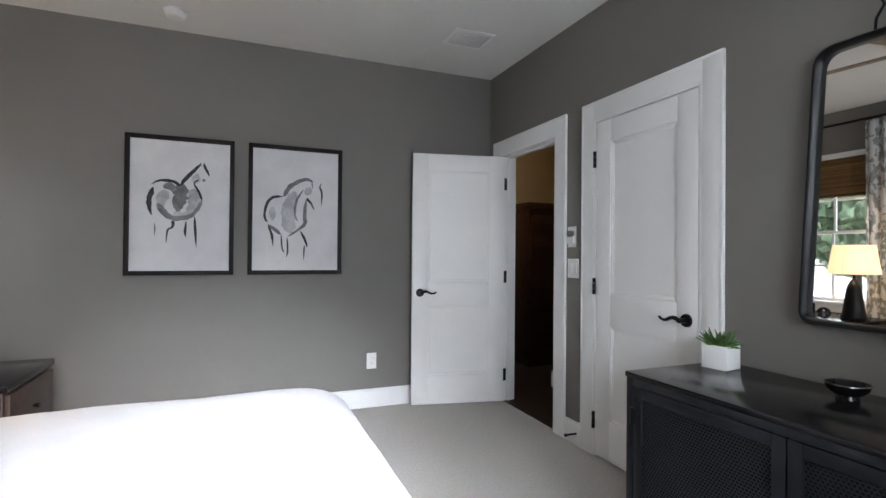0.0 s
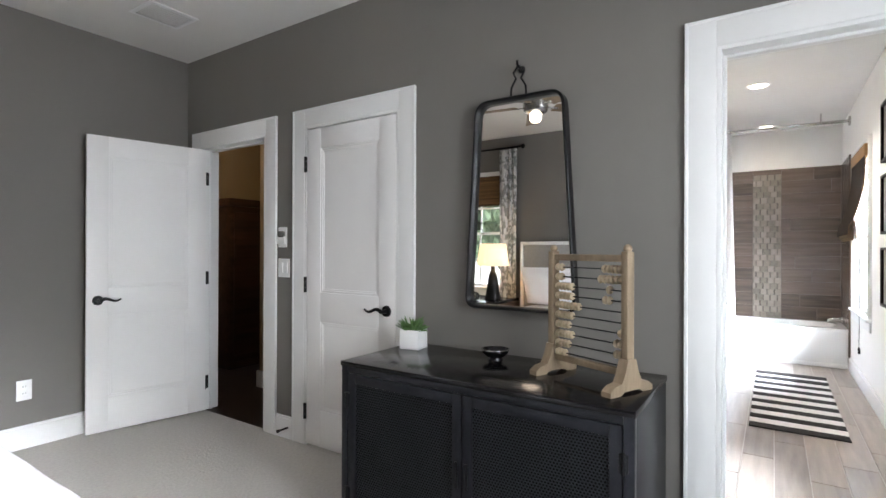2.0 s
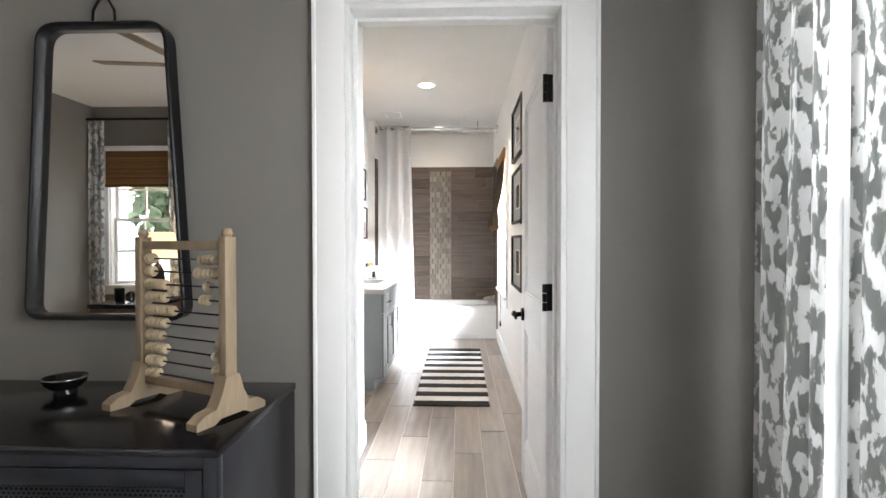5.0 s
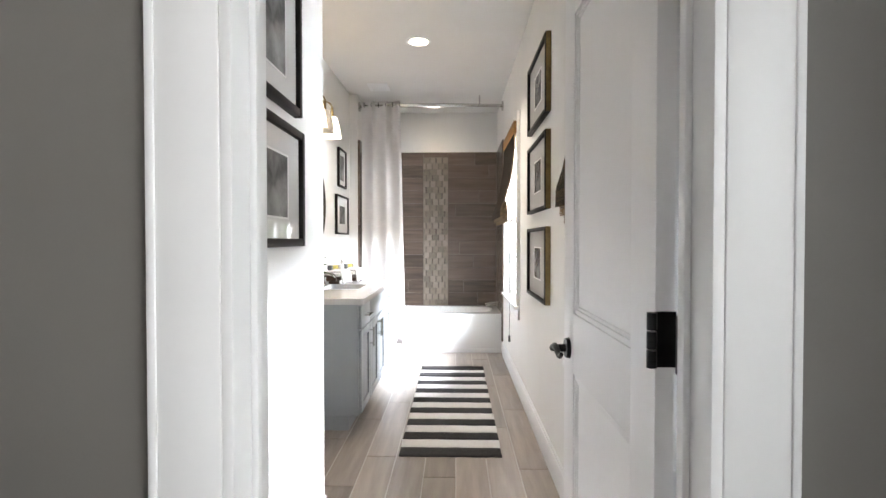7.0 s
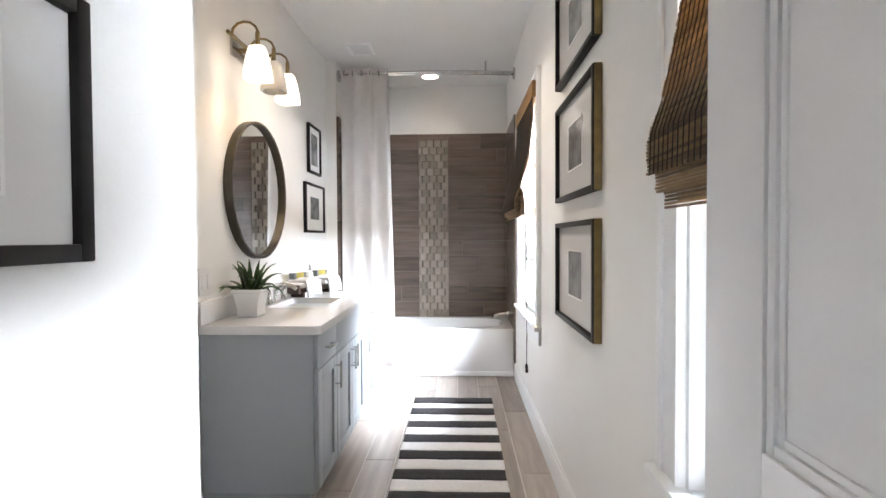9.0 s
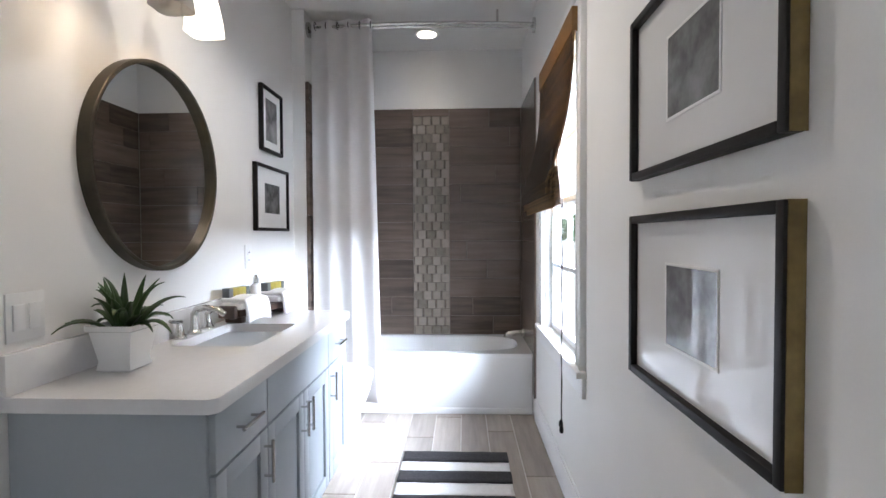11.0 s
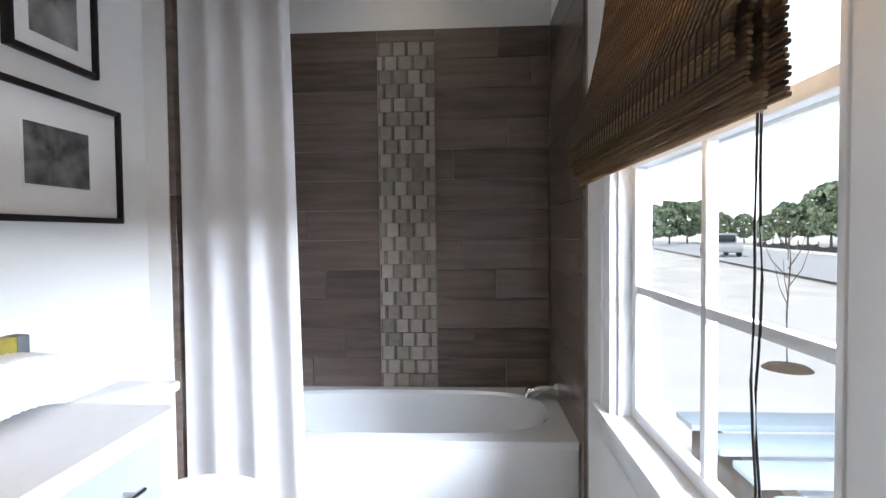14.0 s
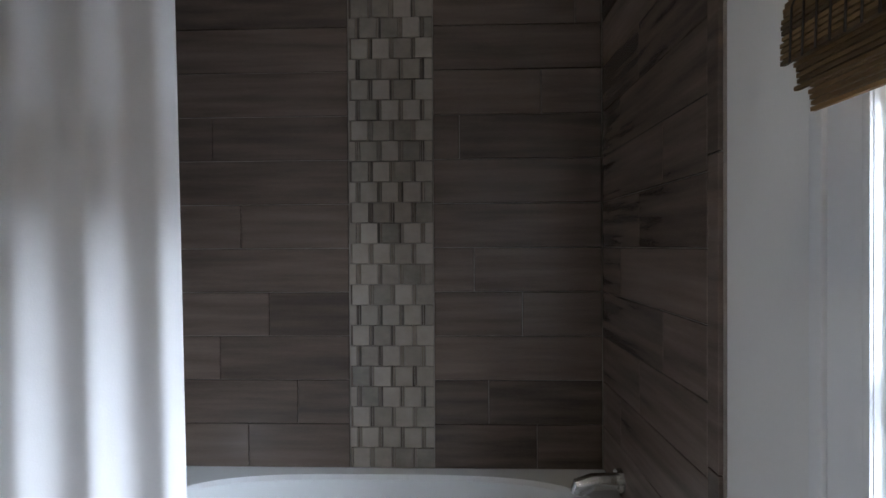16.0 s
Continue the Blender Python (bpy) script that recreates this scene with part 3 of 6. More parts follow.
def pillow(bm, c, s, m=None):
    r = bmesh.ops.create_grid(bm, x_segments=16, y_segments=16, size=0.5)
    top = r["verts"]
    pts = [v.co.copy() for v in top]
    for v, p in zip(top, pts):
        e = max(0.0, (1 - (2 * p.x) ** 4) * (1 - (2 * p.y) ** 4))
        v.co = Vector((p.x * s[0], p.y * s[1], s[2] * 0.5 * e ** 0.5))
    r2 = bmesh.ops.create_grid(bm, x_segments=16, y_segments=16, size=0.5)
    for v in r2["verts"]:
        e = max(0.0, (1 - (2 * v.co.x) ** 4) * (1 - (2 * v.co.y) ** 4))
        v.co = Vector((v.co.x * s[0], v.co.y * s[1], -s[2] * 0.5 * e ** 0.5))
    vs = top + r2["verts"]
    bmesh.ops.transform(bm, matrix=Matrix.Translation(c) @ (m or Matrix()), verts=vs)
    bmesh.ops.remove_doubles(bm, verts=vs, dist=0.0005)
    return bm


def bed():
    b = thing("bed", pose(-0.7, 1.65, 0), "made bed with a smooth white duvet and upholstered headboard", "bed")
    part("mattress", boxes((-1.80, 0.27, 0.74, 2.56, 0.28, 0.50), bevel=0.04), M_BED, b)
    part("bed_frame", boxes((-1.82, 0.25, 0.76, 2.54, 0.10, 0.28), bevel=0.01), M_FABRIC, b, "grey upholstered base")
    bm = bmesh.new()

    def f(u, v):
        # draped duvet: rounded box lid
        a, c = u * 2 - 1, v * 2 - 1
        x = -0.74 + 1.07 * max(-1, min(1, a * 1.22))
        y = 1.65 + 0.97 * max(-1, min(1, c * 1.22))
        over = max(0, abs(a) * 1.22 - 1) / 0.22, max(0, abs(c) * 1.22 - 1) / 0.22
        drop = max(over) if a > 0 or over[1] > over[0] else over[1]
        rx, ry = max(0, (x + 0.74) / 1.07), abs(y - 1.65) / 0.97
        rnd = 0.10 * rx ** 14 + 0.10 * ry ** 14
        z = 0.575 - rnd - 0.36 * drop + 0.010 * noise.noise((x * 2.2, y * 2.2, 0)) + 0.004 * noise.noise((x * 8, y * 5, 3))
        return (x + 0.02 * drop * noise.noise((y * 4, 1, 0)), y + 0.02 * drop * noise.noise((x * 4, 2, 0)), z)
    part("duvet", sheet(bm, 60, 60, f), M_BED, b, "smooth white cotton duvet")
    part("headboard", boxes((-1.93, -1.83, 0.70, 2.60, 0.10, 1.32), bevel=0.02), M_FABRIC, b, "grey upholstered headboard")
    tr = boxes((-1.935, -1.82, 2.60, 2.64, 0.10, 1.35), (-1.935, -1.82, 0.66, 0.70, 0.10, 1.35), (-1.935, -1.82, 0.66, 2.64, 1.32, 1.36), bevel=0.006)
    part("headboard_rim", tr, M_TRIM, b, "pale wooden headboard rim")
    for lx, ly in ((-1.75, 0.85), (-1.75, 2.45), (0.15, 0.85), (0.15, 2.45)):
        part("leg", tube(bmesh.new(), (lx, ly, 0), (lx, ly, 0.10), 0.022, 0.03), M_WALNUT, b)
    for py in (2.15, 1.15):
        p = pillow(bmesh.new(), (-1.66, py, 0.82), (0.50, 0.72, 0.20), pose(0, 0, 0, 0, -65, 0))
        ob = part("pillow", p, M_BED, None, "plump white cotton pillow against the headboard", "pillow", group="pillows on the bed")
    return b


bed()


def nightstand():
    n = thing("nightstand", pose(-1.5, 2.98, 0), "dark wooden nightstand with drawers beside the bed", "nightstand")
    x0, x1, y0, y1 = -1.92, -1.09, 2.70, 3.30
    part("body", boxes((x0, x1 - 0.02, y0 + 0.01, y1 - 0.01, 0.06, 0.60), bevel=0.004), M_WALNUT, n)
    part("top", boxes((x0, x1, y0, y1, 0.60, 0.635), bevel=0.005), M_CABTOP, n, "dark glossy top")
    for z0, z1 in ((0.09, 0.32), (0.34, 0.585)):
        d = part("drawer", boxes((x1 - 0.02, x1, y0 + 0.03, y1 - 0.03, z0, z1), bevel=0.004), M_WALNUT, n)
        part("knob", tube(bmesh.new(), (x1, 3.0, (z0 + z1) / 2), (x1 + 0.025, 3.0, (z0 + z1) / 2), 0.008, 0.014), M_BLACKMETAL, d)
    part("plinth", boxes((x0 + 0.02, x1 - 0.05, y0 + 0.03, y1 - 0.03, 0, 0.06)), M_WALNUT, n)


nightstand()


def table_lamp():
    c = Vector((-1.50, 2.86, 0.635))
    t = thing("table_lamp", pose(*c), "lit table lamp with a dark base and cream linen shade", "lamp")
    part("lamp_base", lathe(bmesh.new(), [(0.10, 0), (0.105, 0.02), (0.09, 0.06), (0.055, 0.30), (0.03, 0.36), (0.012, 0.38), (0.012, 0.46)], c), M_BLACKMETAL, t)
    bm = bmesh.new()
    sheet(bm, 40, 3, lambda u, v: (c.x + (0.20 - 0.04 * v) * math.cos(u * 2 * math.pi), c.y + (0.20 - 0.04 * v) * math.sin(u * 2 * math.pi), c.z + 0.425 + 0.27 * v))
    solid(part("shade", bm, M_LAMPSHADE, t, "glowing cream linen shade"), 0.002)


table_lamp()
part("candle_jar", lathe(bmesh.new(), [(0.04, 0), (0.045, 0.01), (0.045, 0.13), (0.04, 0.135)], (-1.35, 3.16, 0.635)), M_BLACKMETAL, None, "small dark candle jar on the nightstand", "jar")
bm = bmesh.new()
for k in range(3):
    a = k * 2.1
    pts = [(-1.28 + 0.045 * math.cos(s) * math.cos(a), 2.99 + 0.045 * math.cos(s) * math.sin(a), 0.69 + 0.045 * math.sin(s)) for s in [i * 2 * math.pi / 20 for i in range(21)]]
    chain(bm, pts, 0.010)
part("knot_ornament", bm, M_BLACKMETAL, None, "dark knotted metal ornament on the nightstand", "ornament")


# hanging pictures, flat against a wall: axes u (right), n (out of the wall)
def picture(name, c, u, n, w, h, fw, ft, label, art, frame_mat=None, side_mat=None, group="", mat_w=0.0, art_box=None, art_mat=None, depth=0.03):
    u, n, c = Vector(u), Vector(n), Vector(c)
    m = Matrix(((u.x, n.x, 0, c.x), (u.y, n.y, 0, c.y), (0, 0, 1, c.z), (0, 0, 0, 1)))
    p = thing(name, m, label, "picture", group)

    def wrap(bm):
        bmesh.ops.transform(bm, matrix=m, verts=bm.verts)
        return bm
    W, Hh = w / 2, h / 2
    fr = boxes((-W, -W + fw, 0, ft, -Hh, Hh), (W - fw, W, 0, ft, -Hh, Hh), (-W + fw, W - fw, 0, ft, -Hh, -Hh + fw), (-W + fw, W - fw, 0, ft, Hh - fw, Hh), bevel=min(0.003, fw * 0.2))
    fo = part("picture_frame", wrap(fr), frame_mat or M_FRAME, p)
    if side_mat:
        for sd in ((-W - 0.0015, -W, 0, ft - 0.006, -Hh, Hh), (W, W + 0.0015, 0, ft - 0.006, -Hh, Hh)):
            part("gilt_edge", wrap(boxes(sd)), side_mat, fo, "aged gilt side of the frame")
    part("paper", wrap(boxes((-W + fw, W - fw, 0.002, ft * 0.45, -Hh + fw, Hh - fw))), art_mat or M_MAT, p, "white paper mount")
    y = ft * 0.45 + 0.001
    if art_box:
        a0, a1, b0, b1 = art_box
        ar = part("print", wrap(boxes((a0, a1, y - 0.004, y, b0, b1))), art, p, "small print in the mount")
        lip = boxes((a0 - 0.006, a0, y - 0.004, y + 0.001, b0 - 0.006, b1 + 0.006), (a1, a1 + 0.006, y - 0.004, y + 0.001, b0 - 0.006, b1 + 0.006), (a0, a1, y - 0.004, y + 0.001, b1, b1 + 0.006), (a0, a1, y - 0.004, y + 0.001, b0 - 0.006, b0))
        part("mount_bevel", wrap(lip), M_MAT, ar)
    return p, wrap, y


def brush_stroke(wrap, y, p, spots, material, lift):
    """One tapered ink stroke through (x, z, width) spots, with a ragged edge."""
    q = [Vector(a) for a in spots]
    q = [q[0] * 2 - q[1]] + q + [q[-1] * 2 - q[-2]]
    line = []
    for i in range(1, len(q) - 2):
        for k in range(8):
            t = k / 8
            line.append(0.5 * (2 * q[i] + (q[i + 1] - q[i - 1]) * t + (2 * q[i - 1] - 5 * q[i] + 4 * q[i + 1] - q[i + 2]) * t * t + (3 * q[i] - q[i - 1] - 3 * q[i + 1] + q[i + 2]) * t ** 3))
    line.append(q[-2])
    bm = bmesh.new()
    rows = []
    for i, a in enumerate(line):
        d = line[min(i + 1, len(line) - 1)] - line[max(i - 1, 0)]
        n = Vector((-d.y, d.x)).normalized()
        end = min(1.0, 0.35 + 0.25 * i, 0.35 + 0.25 * (len(line) - 1 - i))
        w = 0.5 * max(0.001, a.z) * end
        wa, wb = (w * (1 + 0.35 * noise.noise((a.x * 60, a.y * 60, g))) for g in (1.5, 7.5))
        rows.append((bm.verts.new((a.x + n.x * wa, y + lift, a.y + n.y * wa)), bm.verts.new((a.x - n.x * wb, y + lift, a.y - n.y * wb))))
    for a, b in zip(rows, rows[1:]):
        bm.faces.new((a[0], a[1], b[1], b[0]))
    part("brush_mark", wrap(bm), material, p, "grey ink wash")


# strokes in centimetres from the middle of the sheet: (x, z, width)
HORSE_A_WASH = [[(4, 10, 3), (7.5, 8, 9), (8, 1, 8), (4, -4, 6)], [(-9, 10, 7), (-12, 4, 6), (-13, -3, 4)], [(-4, -4, 5), (0, -7, 5), (6, -5, 5)], [(10, 23, 4), (8, 16, 6)]]
HORSE_A_MID = [[(-2, 15, 5), (0, 11, 9), (-1, 5, 9), (-2, -4, 5)], [(-11, 13, 4), (-7, 13, 5), (-4, 11, 5)], [(-14, 1, 4), (-9, -6, 4), (-3, -8.5, 3.4), (5, -7, 3), (10, -2, 2.5), (13, 5, 1.6)], [(13, 19, 2.6), (15, 18, 1.6)], [(-16, -12, 0.5), (-15.6, -16, 0.9), (-15.6, -21, 0.4)]]
HORSE_A_INK = [[(-18, 14, 0.8), (-12.5, 17, 1.6), (-5, 16.5, 2.2), (-0.7, 14, 1.8)], [(-0.7, 14, 1.6), (3.5, 20, 2.8), (8, 25, 2.2), (12, 30, 1.2)], [(11.5, 31, 0.6), (12.2, 28, 0.8)], [(14, 31, 0.5), (14.4, 28, 1.6), (16, 25, 1.5), (17.6, 21.5, 0.6)],
               [(11, 19, 0.9), (8, 16, 1), (11, 10, 1.4), (13, 4.5, 1.6)], [(-17, 12, 3), (-19, 4, 3.2), (-19, -2, 2.4), (-17.5, -7, 0.8)], [(-4.6, -10, 2.6), (-5.2, -14.5, 1.5), (-8, -17, 1.2), (-8.8, -26, 0.6)], [(3.2, -10, 0.8), (2.7, -17, 1.7), (3, -21.5, 0.5)], [(8.4, -7, 1.2), (9, -17.5, 1.7), (9.7, -29, 0.4)]]
HORSE_B_WASH = [[(-1, 14, 6), (-5, 4, 9), (-5.5, -9, 10), (-4, -17, 6)], [(-17, 2, 5), (-17, -8, 4)], [(6, 16, 8), (11, 14, 6)]]
HORSE_B_MID = [[(-9, 10, 3), (-5, 17, 3.4), (1, 21.5, 2.8), (7.5, 23.5, 2.4), (12, 22, 1.6)], [(5, 16, 1), (0, 7, 1.8), (-1, -3, 1.4), (1, -8, 0.8)], [(7, 8.5, 1.5), (6, -1, 2.6), (6, -9.5, 2.8), (1, -14.5, 2), (-6, -19.5, 1.2)], [(-20, -11, 2), (-14, -15.5, 2.6), (-11, -18, 1.6)]]
HORSE_B_INK = [[(-10, 10, 1.4), (-16.5, 9, 2), (-20.5, 4.5, 2.1), (-22.5, -4, 1.7), (-20.5, -9.5, 1.6)], [(11, 22.5, 0.8), (11.5, 17, 0.7)], [(18.2, 21.5, 0.6), (17, 18, 1.1), (18.6, 13.5, 1.3), (18, 3.6, 0.5)], [(7.4, 9.5, 2.3), (10.7, 5.3, 1.6), (13, 0.7, 0.6)],
               [(-20, -11, 1.3), (-17, -19.5, 1.9), (-16.5, -27, 0.4)], [(-10.7, -18, 1.3), (-10, -27.5, 1), (-8.2, -32, 0.6)], [(-6.5, -20, 1), (-6, -29.5, 1.3), (-7, -35, 0.5)], [(3.3, -15.5, 2), (7.4, -24.5, 1.6), (7.7, -27, 1)], [(6, -26, 1.6), (5.4, -37, 0.5)]]
for cx, inks in ((-0.545, (HORSE_A_WASH, HORSE_A_MID, HORSE_A_INK)), (0.22, (HORSE_B_WASH, HORSE_B_MID, HORSE_B_INK))):
    p, wrap, y = picture("framed_wash_drawing", (cx, NY - 0.002, 1.530), (1, 0, 0), (0, -1, 0), 0.672, 0.95, 0.030, 0.035, "dark-framed grey ink drawing of a horse on pale paper", None, art_mat=M_PAPER, group="pair of wash drawings", art_box=None)
    for k, (strokes, ink) in enumerate(zip(inks, (M_INK3, M_INK2, M_INK))):
        for i, st in enumerate(strokes):
            brush_stroke(wrap, y, p, [(a * 0.01, b * 0.01, w * 0.01) for a, b, w in st], ink, 0.0006 + 0.0012 * k + 0.00008 * i)


def plate(name, c, u, n, w, h, label, category, parts):
    """Small wall plate with its own pieces (name, x, z, w, h, depth, material)."""
    u, n = Vector(u), Vector(n)
    m = Matrix(((u.x, n.x, 0, c[0]), (u.y, n.y, 0, c[1]), (0, 0, 1, c[2]), (0, 0, 0, 1)))
    p = thing(name, m, label, category)
    bm = boxes((-w / 2, w / 2, 0, 0.006, -h / 2, h / 2), bevel=0.002)
    bmesh.ops.transform(bm, matrix=m, verts=bm.verts)
    part("cover_plate", bm, M_PLASTIC, p)
    for nm, x, z, pw, ph, d, mt in parts:
        bm = boxes((x - pw / 2, x + pw / 2, 0.004, 0.006 + d, z - ph / 2, z + ph / 2), bevel=0.001)
        bmesh.ops.transform(bm, matrix=m, verts=bm.verts)
        part(nm, bm, mt, p)
    return p


SOCK = [("socket", 0, 0.021, 0.034, 0.028, 0.002, M_TRIM), ("socket", 0, -0.021, 0.034, 0.028, 0.002, M_TRIM)] + [("slot", sx, sz, 0.003, 0.009, 0.003, M_RUBBER) for sx in (-0.007, 0.007) for sz in (0.024, -0.018)]
plate("wall_outlet", (0.808, NY, 0.365), (1, 0, 0), (0, -1, 0), 0.078, 0.125, "white double socket outlet above the baseboard", "outlet", SOCK)
plate("wall_thermostat", (EX, 2.70, 1.335), (0, -1, 0), (-1, 0, 0), 0.085, 0.135, "white wall thermostat beside the closet door", "thermostat", [("display", 0, 0.02, 0.05, 0.04, 0.016, M_PHOTO), ("housing", 0, -0.02, 0.07, 0.05, 0.014, M_PLASTIC)])
plate("light_switch", (EX, 2.685, 1.13), (0, -1, 0), (-1, 0, 0), 0.115, 0.125, "white double rocker light switch", "switch", [("rocker", -0.024, 0, 0.034, 0.066, 0.004, M_TRIM), ("rocker", 0.024, 0, 0.034, 0.066, 0.004, M_TRIM)])
plate("wall_outlet", (5.602, LY, 1.127), (1, 0, 0), (0, -1, 0), 0.078, 0.125, "white socket outlet above the vanity", "outlet", SOCK)
plate("light_switch", (4.26, LY, 1.03), (1, 0, 0), (0, -1, 0), 0.115, 0.125, "white double switch beside the round mirror", "switch", [("rocker", -0.024, 0, 0.034, 0.066, 0.004, M_TRIM), ("rocker", 0.024, 0, 0.034, 0.066, 0.004, M_TRIM)])

ds = thing("door_stop", pose(EX - 0.014, 2.63, 0.075), "small bronze door stop on the baseboard", "door stop")
part("rod", tube(bmesh.new(), (EX - 0.014, 2.63, 0.075), (EX - 0.085, 2.63, 0.075), 0.006), M_BLACKMETAL, ds)
part("rubber_tip", tube(bmesh.new(), (EX - 0.085, 2.63, 0.075), (EX - 0.10, 2.63, 0.075), 0.010), M_RUBBER, ds)

sm = thing("smoke_detector", pose(-0.56, 3.55, H), "round white smoke detector on the ceiling", "smoke detector")
part("base_ring", lathe(bmesh.new(), [(0.07, -0.012), (0.07, 0)], (-0.56, 3.55, H - 0.001)), M_PLASTIC, sm)
part("cap", lathe(bmesh.new(), [(0.045, -0.045), (0.058, -0.035), (0.062, -0.012)], (-0.56, 3.55, H)), M_PLASTIC, sm)


def ceiling_vent(x, y, w, d, label):
    v = thing("ceiling_vent", pose(x, y, H), label, "vent")
    part("vent_frame", boxes((x - w / 2, x + w / 2, y - d / 2, y - d / 2 + 0.025, H - 0.008, H), (x - w / 2, x + w / 2, y + d / 2 - 0.025, y + d / 2, H - 0.008, H), (x - w / 2, x - w / 2 + 0.025, y - d / 2 + 0.025, y + d / 2 - 0.025, H - 0.008, H), (x + w / 2 - 0.025, x + w / 2, y - d / 2 + 0.025, y + d / 2 - 0.025, H - 0.008, H), bevel=0.002), M_TRIM, v)
    n = 9
    for i in range(n):
        yy = y - d / 2 + 0.03 + (d - 0.06) * i / (n - 1)
        bm = boxes((x - w / 2 + 0.025, x + w / 2 - 0.025, -0.008, 0.008, -0.001, 0.001), m=pose(0, yy, H - 0.008, 30))
        part("slat", bm, M_TRIM, v)


ceiling_vent(1.31, 3.18, 0.30, 0.26, "white ceiling air vent above the bedroom")
ceiling_vent(6.08, 0.55, 0.24, 0.20, "white ceiling extractor vent above the toilet")


def perforated():
    m = mat("perforated_steel", (0.018, 0.019, 0.023), 0.42, 0.7, vary=0.2, scale=6, bump=0.0)
    nt = m.node_tree
    tc = nt.nodes.new("ShaderNodeTexCoord")
    sep = nt.nodes.new("ShaderNodeSeparateXYZ")
    nt.links.new(tc.outputs["Object"], sep.inputs[0])

    def mth(op, a, b=None):
        n = nt.nodes.new("ShaderNodeMath")
        n.operation = op
        for i, v in enumerate((a, b)):
            if v is None:
                continue
            if isinstance(v, (int, float)):
                n.inputs[i].default_value = v
            else:
                nt.links.new(v, n.inputs[i])
        return n.outputs[0]
    yy, zz = mth("DIVIDE", sep.outputs[1], 0.0125), mth("DIVIDE", sep.outputs[2], 0.0108)
    row = mth("FLOOR", zz)
    yy = mth("ADD", yy, mth("MULTIPLY", mth("MODULO", row, 2.0), 0.5))
    fy, fz = mth("SUBTRACT", mth("FRACT", yy), 0.5), mth("SUBTRACT", mth("FRACT", zz), 0.5)
    r2 = mth("ADD", mth("MULTIPLY", fy, fy), mth("MULTIPLY", fz, fz))
    hole = mth("LESS_THAN", r2, 0.11)
    b = nt.nodes["Principled BSDF"]
    old = b.inputs["Base Color"].links[0].from_socket
    mx = nt.nodes.new("ShaderNodeMix")
    mx.data_type = "RGBA"
    nt.links.new(hole, mx.inputs[0])
    nt.links.new(old, mx.inputs[6])
    mx.inputs[7].default_value = (0.003, 0.003, 0.003, 1)
    nt.links.new(mx.outputs[2], b.inputs["Base Color"])
    nt.links.new(mth("ADD", 0.38, mth("MULTIPLY", hole, 0.6)), b.inputs["Roughness"])
    bp = nt.nodes.new("ShaderNodeBump")
    bp.inputs["Strength"].default_value, bp.inputs["Distance"].default_value = 0.8, 0.002
    bp.invert = True
    nt.links.new(hole, bp.inputs["Height"])
    nt.links.new(bp.outputs[0], b.inputs["Normal"])
    return m


M_PERF = perforated()


